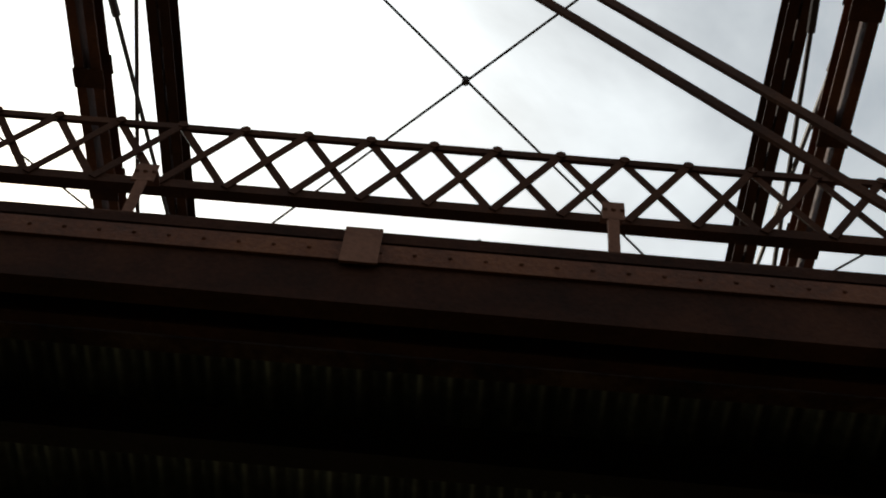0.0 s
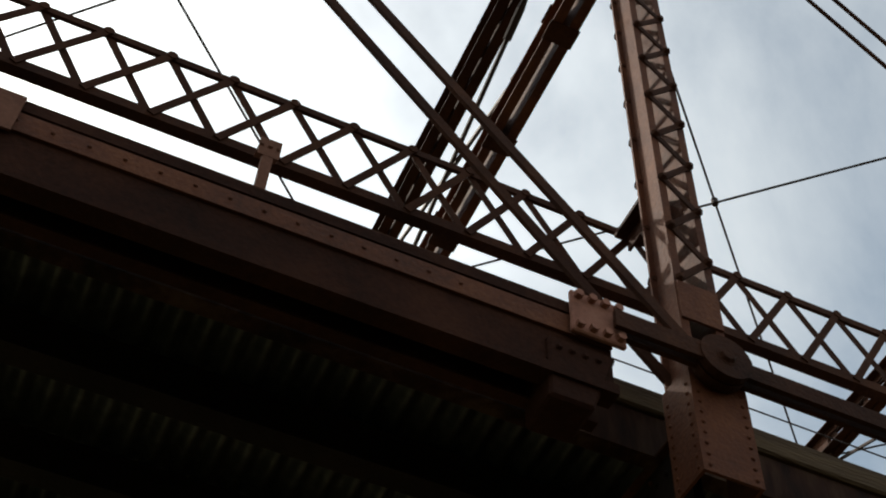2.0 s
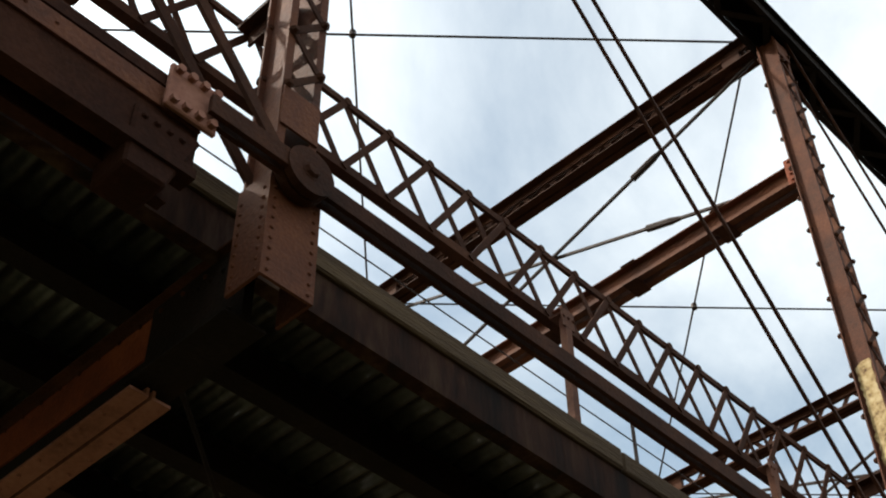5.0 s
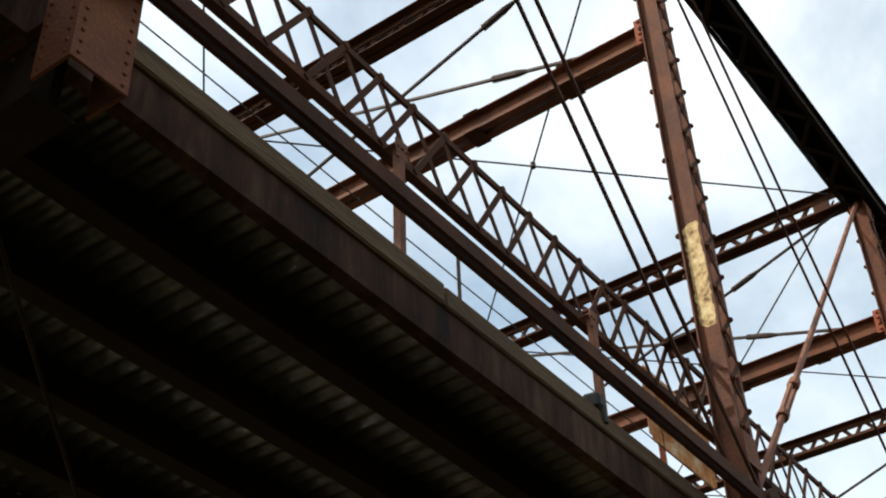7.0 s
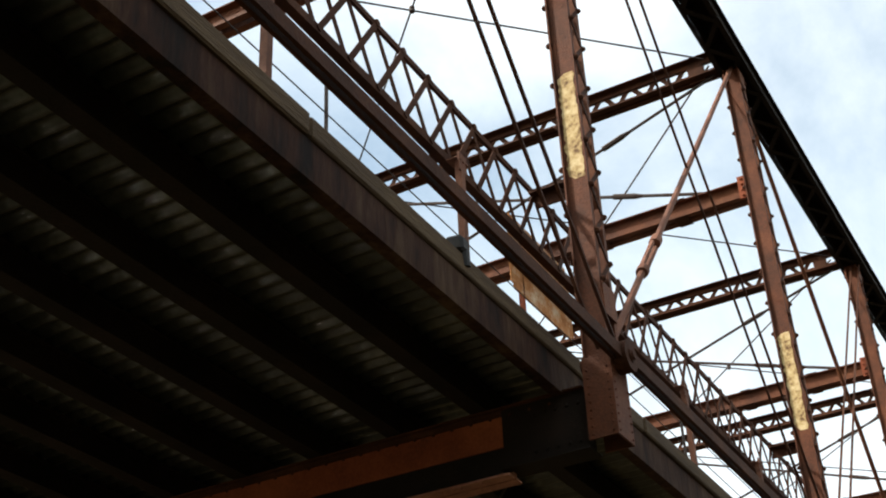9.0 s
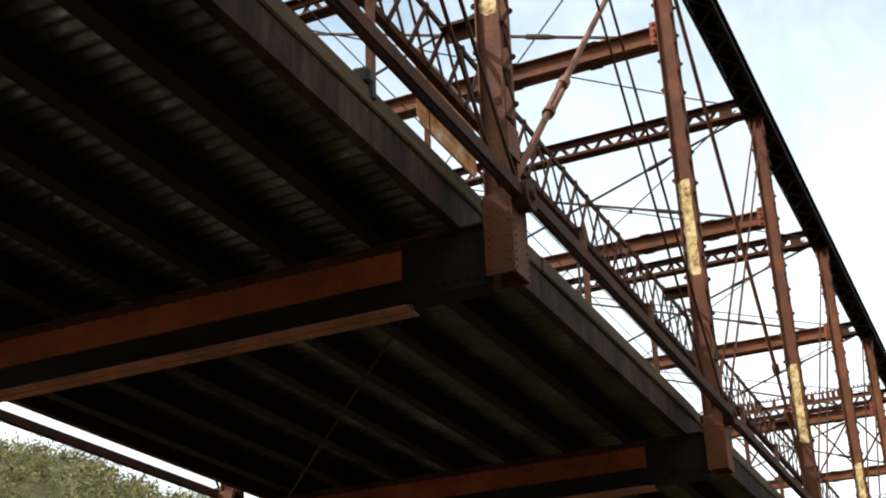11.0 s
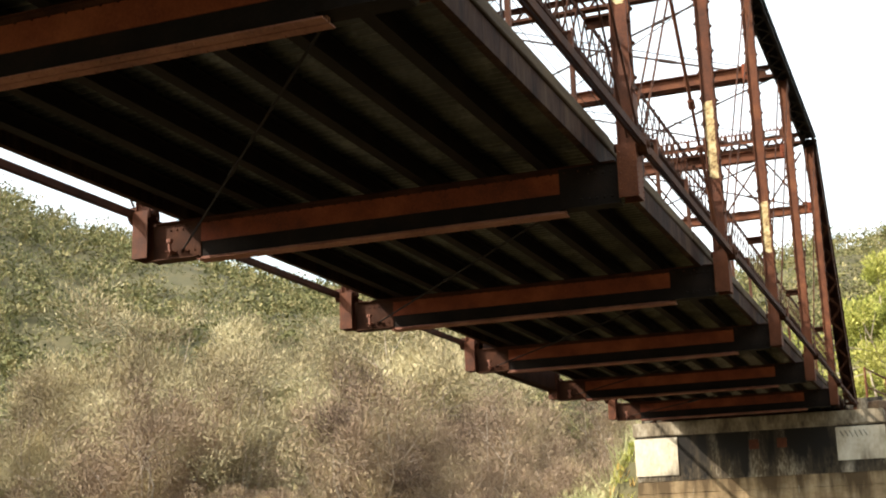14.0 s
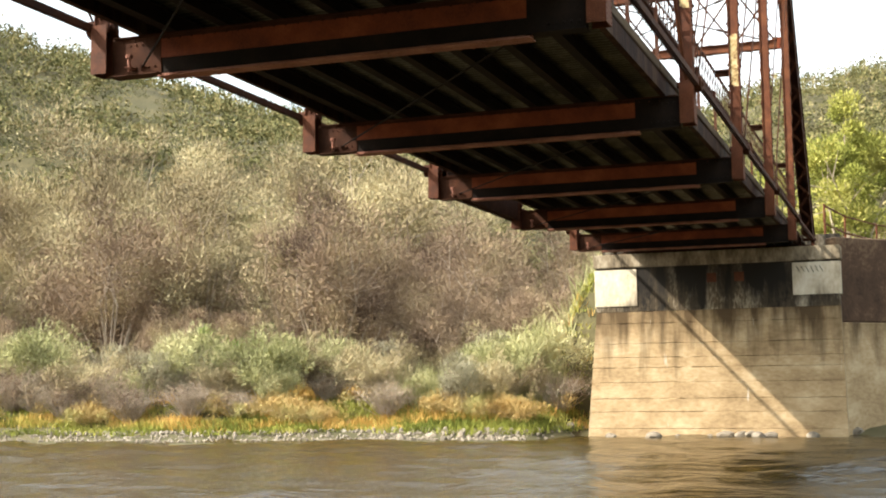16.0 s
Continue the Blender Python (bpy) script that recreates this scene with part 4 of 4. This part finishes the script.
# ---- plants ----
def foliage(name, colours):
    m = bpy.data.materials.new(name)
    m.use_nodes = True
    t = m.node_tree
    b = t.nodes["Principled BSDF"]
    b.inputs["Roughness"].default_value, b.inputs["Specular IOR Level"].default_value = 0.8, 0.15
    g = t.nodes.new("ShaderNodeNewGeometry")
    co = t.nodes.new("ShaderNodeTexCoord")
    n = t.nodes.new("ShaderNodeTexNoise")
    n.inputs["Scale"].default_value, n.inputs["Detail"].default_value = 0.42, 4
    info = t.nodes.new("ShaderNodeObjectInfo")
    off = t.nodes.new("ShaderNodeVectorMath")
    off.operation = "MULTIPLY_ADD"
    off.inputs[1].default_value = (37, 37, 37)
    a = t.nodes.new("ShaderNodeMath")
    a.operation = "MULTIPLY_ADD"
    a.inputs[1].default_value = 0.34
    a2 = t.nodes.new("ShaderNodeMath")
    a2.operation = "MULTIPLY_ADD"
    a2.inputs[1].default_value, a2.inputs[2].default_value = 2.6, -0.98
    ramp = t.nodes.new("ShaderNodeValToRGB")
    e = ramp.color_ramp.elements
    e[0].position, e[1].position = 0.05, 0.95
    e[0].color, e[1].color = (*colours[0], 1), (*colours[-1], 1)
    for i, c in enumerate(colours[1:-1]):
        e.new(0.05 + 0.9 * (i + 1) / (len(colours) - 1)).color = (*c, 1)
    ln = t.links.new
    ln(info.outputs["Random"], off.inputs[0])
    ln(co.outputs["Object"], off.inputs[2])
    ln(off.outputs[0], n.inputs["Vector"])
    ln(n.outputs["Fac"], a2.inputs[0])
    ln(g.outputs["Random Per Island"], a.inputs[0])
    ln(a2.outputs[0], a.inputs[2])
    ln(a.outputs[0], ramp.inputs["Fac"])
    ln(ramp.outputs["Color"], b.inputs["Base Color"])
    return m


DRY = foliage("dry_brown_foliage", [(0.09, 0.06, 0.042), (0.20, 0.14, 0.095), (0.29, 0.21, 0.135), (0.36, 0.29, 0.165)])
OLIVE = foliage("pale_olive_foliage", [(0.12, 0.092, 0.055), (0.27, 0.215, 0.125), (0.40, 0.335, 0.19), (0.52, 0.45, 0.27)])
SAGE = foliage("sage_foliage", [(0.13, 0.11, 0.075), (0.26, 0.235, 0.155), (0.36, 0.34, 0.23), (0.44, 0.40, 0.29)])
GREYGREEN = foliage("grey_green_foliage", [(0.14, 0.14, 0.065), (0.29, 0.29, 0.13), (0.42, 0.41, 0.20), (0.48, 0.44, 0.25)])
GREEN = foliage("bright_green_foliage", [(0.06, 0.14, 0.02), (0.16, 0.28, 0.05), (0.28, 0.40, 0.09)])
YELLOWGREEN = foliage("yellow_green_foliage", [(0.13, 0.15, 0.03), (0.30, 0.30, 0.065), (0.46, 0.42, 0.13)])
OAK = foliage("hillside_oak_foliage", [(0.05, 0.055, 0.02), (0.11, 0.11, 0.042), (0.19, 0.17, 0.07), (0.29, 0.235, 0.115)])
RUSSET = foliage("russet_weeds", [(0.19, 0.13, 0.05), (0.38, 0.25, 0.085), (0.48, 0.35, 0.15), (0.36, 0.34, 0.13)])
STRAW = foliage("straw_grass", [(0.27, 0.20, 0.045), (0.48, 0.27, 0.065), (0.58, 0.38, 0.12), (0.36, 0.33, 0.07)])
GRASS = foliage("green_bank_grass", [(0.10, 0.12, 0.02), (0.23, 0.24, 0.045), (0.38, 0.34, 0.09)])
TWIG = material("grey_brown_bark", [(0.15, 0.112, 0.082), (0.37, 0.30, 0.23), (0.56, 0.48, 0.39)], 6, 0.9)


def blades(pos, way, length, width, rng):
    """Tapered blades from arrays of places and directions, as vertex and face arrays."""
    n = len(pos)
    way = way / np.linalg.norm(way, axis=1)[:, None]
    side = np.cross(way, rng.normal(size=(n, 3)))
    side /= np.linalg.norm(side, axis=1)[:, None] + 1e-9
    ln, wd = length[:, None], width[:, None]
    v = np.stack([pos - side * wd * 0.5, pos + side * wd * 0.5, pos + way * ln], 1).reshape(-1, 3)
    return v, np.arange(n * 3).reshape(n, 3)


def blade_mesh(name, v, f, material):
    me = bpy.data.meshes.new(name)
    n, k = f.shape
    me.vertices.add(len(v))
    me.vertices.foreach_set("co", v.astype(np.float32).ravel())
    me.loops.add(n * k)
    me.loops.foreach_set("vertex_index", f.astype(np.int32).ravel())
    me.polygons.add(n)
    me.polygons.foreach_set("loop_start", np.arange(0, n * k, k, dtype=np.int32))
    me.update(calc_edges=True)
    me.materials.append(material)
    return me


def shrub(name, label, category, mat, h, w, leaves, lobes, seed, leaf=0.16, stems=9, low=0.1, trunk=0.05, group="", thin=0.34):
    """Stems that fan out from the base, and a crown of small leaves in uneven lobes."""
    rng = np.random.default_rng(seed)
    root = thing(name, label, category, group)
    bm = bmesh.new()
    tips = []
    for i in range(stems):
        a = 2 * math.pi * (i + rng.random()) / stems
        lean = rng.uniform(0.15, 0.95)
        p = Vector((0.12 * math.cos(a), 0.12 * math.sin(a), 0))
        q = Vector((w * 0.42 * lean * math.cos(a), w * 0.42 * lean * math.sin(a), h * rng.uniform(0.6, 0.95) * (1.08 - 0.35 * lean)))
        c = p.lerp(q, 0.5) + Vector((rng.normal() * 0.05 * w, rng.normal() * 0.05 * w, 0.06 * h))
        tube(bm, p, c, trunk * rng.uniform(0.6, 1.1), 5, trunk * 0.5)
        tube(bm, c, q, trunk * 0.5, 5, trunk * 0.12)
        tips += [c, q]
        for j in range(3):
            s = c.lerp(q, rng.uniform(0, 0.7))
            e = s + Vector((rng.normal() * 0.16 * w, rng.normal() * 0.16 * w, abs(rng.normal()) * 0.12 * h))
            tube(bm, s, e, trunk * 0.28, 4, trunk * 0.08)
            tips.append(e)
    part("branching", bm, TWIG, root)
    tips = np.array([tuple(t) for t in tips])
    cen = tips[rng.integers(0, len(tips), lobes)] + rng.normal(size=(lobes, 3)) * np.array([0.06 * w, 0.06 * w, 0.05 * h])
    cen[:, 2] = np.clip(cen[:, 2], low * h, h)
    rad = rng.uniform(0.07, 0.17, lobes) * w
    idx = rng.integers(0, lobes, leaves)
    d = rng.normal(size=(leaves, 3))
    d /= np.linalg.norm(d, axis=1)[:, None]
    rr = rad[idx] * rng.random(leaves) ** 0.45
    pos = cen[idx] + d * rr[:, None] * np.array([1, 1, 0.85])
    pos[:, 2] = np.clip(pos[:, 2], 0.03, None)
    way = d * 0.8 + np.array([0, 0, 0.75]) + rng.normal(size=(leaves, 3)) * 0.45
    v, f = blades(pos, way, leaf * rng.uniform(0.6, 1.7, leaves), leaf * thin * rng.uniform(0.6, 1.3, leaves), rng)
    part("crown", blade_mesh("crown", v, f, mat), None, root)
    return root


def plant(proto, x, y, s=1.0, turn=0.0, sink=0.06):
    return copy_thing(proto, Matrix.Translation((x, y, height(x, y) - sink)) @ pose(0, 0, 0, 0, 0, turn) @ Matrix.Diagonal((s, s, s, 1)))


protos = {
    "dry": [shrub("dry_shrub", "tall feathery brown shrub on the river bank", "shrub", DRY, 7.2, 7.0, 34000, 120, 11 + i, 0.145, 12, 0.12, 0.07, "bank shrubs", 0.21) for i in range(3)],
    "olive": [shrub("willow_shrub", "tall pale olive willow shrub on the bank", "shrub", OLIVE, 8.2, 6.6, 34000, 120, 21 + i, 0.145, 11, 0.15, 0.08, "bank shrubs", 0.21) for i in range(3)],
    "grey": [shrub("low_shrub", ("low grey-green shrub near the water", "low pale olive shrub near the water", "low sage-coloured shrub near the water")[i], "shrub", (GREYGREEN, OLIVE, SAGE)[i], 2.3, 3.0, 11000, 60, 31 + i, 0.12, 14, 0.08, 0.02, "low shrubs", 0.2) for i in range(3)],
    "bare": [shrub("bare_shrub", "tangled bare grey brushwood near the water", "shrub", DRY, 2.0, 3.6, 1500, 30, 41 + i, 0.09, 110, 0.1, 0.019, "low shrubs") for i in range(2)],
    "straw": [shrub("dry_weed", "low clump of orange and straw-coloured weeds", "weed", RUSSET, 0.7, 2.6, 7000, 55, 71 + i, 0.10, 16, 0.05, 0.008, "dry weeds", 0.22) for i in range(2)],
    "green": [shrub("green_shrub", "small bright green leafy shrub", "shrub", GREEN, 2.6, 2.2, 1500, 22, 51, 0.22, 9, 0.15, 0.025, "", 0.4)],
    "tree": [shrub("yellow_green_tree", "yellow-green leafy tree behind the abutment", "tree", YELLOWGREEN, 9.5, 7.5, 24000, 46, 61, 0.17, 8, 0.38, 0.12, "", 0.5)],
}
r = random.Random(77)
plants = []


def put(kind, i, x, y, s, turn=None):
    p = protos[kind][i % len(protos[kind])]
    plants.append((p, x, y, s, r.uniform(0, 360) if turn is None else turn))


# tall thicket in three rows, thinner towards the abutment
for row, x0 in ((0, 44.0), (1, 49.0), (2, 56.0)):
    y = 9.5 + row * 1.3
    j = 0
    while y < 62:
        kind = "dry" if r.random() < (0.74 if row == 0 else 0.6) else "olive"
        if y < 18:
            kind = "dry"
        s = (0.94, 1.26, 1.54)[row] * r.uniform(0.82, 1.14) * (0.86 if y > 33 else 1.0)
        if y < 15:
            s *= 0.72
        put(kind, j + row, x0 + r.uniform(-1.4, 1.4) - 0.06 * y, y + r.uniform(-0.8, 0.8), s)
        y += r.uniform(2.7, 4.1) * (1.0 if row < 2 else 1.2)
        j += 1
# low shrubs along the water
y = 7.8
j = 0
while y < 46:
    kind = "bare" if r.random() < 0.28 else "grey"
    put(kind, j, shore(y) + r.uniform(3.0, 4.6), y, r.uniform(0.65, 1.05))
    if r.random() < 0.75:
        put("grey", j + 1, shore(y) + r.uniform(5.2, 7.2), y + r.uniform(-1, 1), r.uniform(0.85, 1.3) if kind else 1)
    y += r.uniform(1.2, 2.0)
    j += 1
for i, (y, d, sc) in enumerate(((13.2, 2.6, 0.95), (17.9, 2.8, 0.85), (19.4, 2.6, 0.95), (21.6, 2.4, 1.1), (22.9, 3.1, 1.25), (24.2, 2.6, 1.2), (25.6, 3.4, 1.3), (27.4, 4.6, 1.3), (31.0, 3.0, 1.2))):
    put("bare", i, shore(y) + d, y, sc)
for i, y in enumerate((8.9, 10.1, 11.4, 15.2, 16.3, 18.3, 23.0, 27.2, 28.5, 29.9, 31.6, 36.0)):
    put("straw", i, shore(y) + 2.1 + 0.5 * (i % 3), y, r.uniform(0.8, 1.15))
for i, (y, s) in enumerate(((8.6, 1.35), (10.0, 1.15), (17.6, 1.3), (20.2, 1.35), (26.0, 1.5), (33.5, 1.4))):
    put("grey", 0, shore(y) + 4.3, y, s)
put("green", 0, 41.5, 21.4, 0.95)
put("tree", 0, 68.0, 0.2, 1.05)
put("tree", 0, 74.0, -6.5, 1.0)
for i, (x, y) in enumerate(((58, -12), (64, -17), (80, -3), (86, 4), (70, 9), (84, 12), (60, 10.5))):
    put(("dry", "olive")[i % 2], i, x, y, r.uniform(0.7, 1.0))
used = set()
for p, x, y, s, a in plants:
    if id(p) in used:
        plant(p, x, y, s, a)
    else:
        used.add(id(p))
        p.matrix_basis = Matrix.Translation((x, y, height(x, y) - 0.06)) @ pose(0, 0, 0, 0, 0, a) @ Matrix.Diagonal((s, s, s, 1))

# grasses along the waterline, in tufts
def tufts(name, label, mat, count, seed, d0, d1, ya, yb, hgt, blade_n=9, gap=-2.0):
    rng = np.random.default_rng(seed)
    pos, way, ln, wd = [], [], [], []
    for i in range(count):
        y = rng.uniform(ya, yb)
        d = d0 + (d1 - d0) * rng.random()
        if noise.noise(Vector((y * 0.33, d * 0.9, seed * 3.7))) < gap:
            continue
        x = shore(y) + d
        g = height(x, y)
        k = blade_n
        hh = hgt * rng.uniform(0.4, 1.25)
        for _ in range(k):
            px_, py_ = x + rng.normal() * 0.12, y + rng.normal() * 0.12
            pos.append((px_, py_, g - 0.03))
            way.append((rng.normal() * 0.35, rng.normal() * 0.35, 1))
            ln.append(hh * rng.uniform(0.6, 1.2))
            wd.append(0.028 + 0.02 * rng.random())
    v, f = blades(np.array(pos), np.array(way), np.array(ln), np.array(wd), rng)
    ob = part(name, blade_mesh(name, v, f, mat), None)
    tagged(ob, label, "grass", kind="stuff")


tufts("straw_grass", "dry orange and straw grass on the bank", STRAW, 5200, 1, 1.0, 5.2, 6.9, 48, 0.34, 10, 0.0)
tufts("green_grass", "bright green grass beside the waterline", GRASS, 6500, 2, 0.5, 4.0, 6.9, 48, 0.2, 10, -0.12)
tufts("lush_grass", "bright green grass beside the abutment", GRASS, 2600, 6, 0.6, 4.6, 6.9, 18, 0.26, 10, -0.2)
tufts("tall_reeds", "tall pale green reeds beside the abutment", GREYGREEN, 520, 3, 3.4, 6.5, 6.9, 13.5, 1.25, 14, -0.25)
tufts("bank_grass", "pale dry grass between the shrubs", STRAW, 3000, 4, 4.5, 12.0, 6.9, 50, 0.5)

# pebbles on the strand
rng = np.random.default_rng(9)
bm = bmesh.new()
for i in range(2600):
    y = rng.uniform(6.9, 44) if i > 260 else rng.uniform(6.8, 13)
    x = shore(y) + rng.uniform(-0.3, 0.95)
    s = rng.uniform(0.02, 0.07) * (2.2 if i < 40 else 1)
    m = Matrix.Translation((x, y, max(height(x, y), WATER) + s * 0.2)) @ Euler(rng.uniform(0, 6, 3)).to_matrix().to_4x4() @ Matrix.Diagonal((s * 1.4, s, s * 0.7, 1))
    bmesh.ops.create_icosphere(bm, subdivisions=1, radius=1, matrix=m)
STONE = material("pale_river_stone", [(0.09, 0.075, 0.056), (0.22, 0.185, 0.14), (0.37, 0.325, 0.255)], 1.2, 0.9, 0.0, 0.4, 12)
tagged(part("strand_pebbles", bm, STONE), "pale pebbles along the strand", "pebbles", kind="stuff")
# rocks at the foot of the abutment
for i in range(16):
    y = rng.uniform(-1.6, 6.8)
    x = XF - 0.42 - rng.uniform(0.0, 0.3) if y > -0.6 else XF + rng.uniform(-0.3, 2)
    s = rng.uniform(0.08, 0.2) if y > -0.6 else rng.uniform(0.25, 0.5)
    bm = bmesh.new()
    bmesh.ops.create_icosphere(bm, subdivisions=2, radius=1, matrix=Matrix.Diagonal((s * 1.3, s, s * 0.7, 1)))
    for v in bm.verts:
        v.co *= 1 + 0.35 * noise.noise(v.co / s * 1.3 + Vector((i * 3, 0, 0)))
    ob = part("rock", bm, STONE, m=pose(x, y, WATER + s * 0.15, 0, 0, rng.uniform(0, 360)))
    tagged(ob, "grey rock at the foot of the abutment", "rock", "rocks at the abutment")

# woods on the hills
rng = np.random.default_rng(21)
pos, way, ln, wd = [], [], [], []
count = 0
while count < 8500:
    az = radians(rng.uniform(-16, 62))
    d = 80 + 290 * rng.random() ** 0.8
    x, y = d * math.cos(az), d * math.sin(az)
    if noise.noise(Vector((x * 0.025, y * 0.025, 5))) < -0.62 or x < 66:
        continue
    count += 1
    g = height(x, y)
    s = 1.3 + 3.2 * rng.random() ** 2
    k = 105
    c = rng.normal(size=(k, 3))
    c /= np.linalg.norm(c, axis=1)[:, None]
    c[:, 2] = np.abs(c[:, 2]) * 0.9 + 0.1
    base = np.array([x, y, g]) + c * s * rng.uniform(0.4, 1.05, (k, 1)) * np.array([1, 1, 1.15])
    pos.append(base)
    way.append(c + rng.normal(size=(k, 3)) * 0.5)
    ln.append(s * rng.uniform(0.08, 0.19, k))
    wd.append(s * rng.uniform(0.09, 0.19, k))
v, f = blades(np.concatenate(pos), np.concatenate(way), np.concatenate(ln), np.concatenate(wd), rng)
tagged(part("hillside_woods", blade_mesh("hillside_woods", v, f, OAK), None), "oaks and chaparral over the dry hills", "woods", kind="stuff")

# pipe fence along the approach
fence = thing("pipe_fence", "rusty pipe fence along the approach road", "fence")
line = [Vector((XF + 1.9, -0.35)), Vector((XF + 5.0, -0.8)), Vector((XF + 8.0, -1.7)), Vector((XF + 11.0, -3.2)), Vector((XF + 13.5, -5.2)), Vector((XF + 16, -7.6))]
zf = 0.62
for p in line:
    bm = bmesh.new()
    tube(bm, (0, 0, -0.9), (0, 0, 1.15), 0.035, 8)
    part("fence_post", bm, STEEL, fence, m=pose(p.x, p.y, zf))
for h in (0.55, 1.1):
    for p, q in zip(line, line[1:]):
        bm = bmesh.new()
        tube(bm, (p.x, p.y, zf + h), (q.x, q.y, zf + h), 0.028, 8)
        part("fence_rail", bm, STEEL, fence)
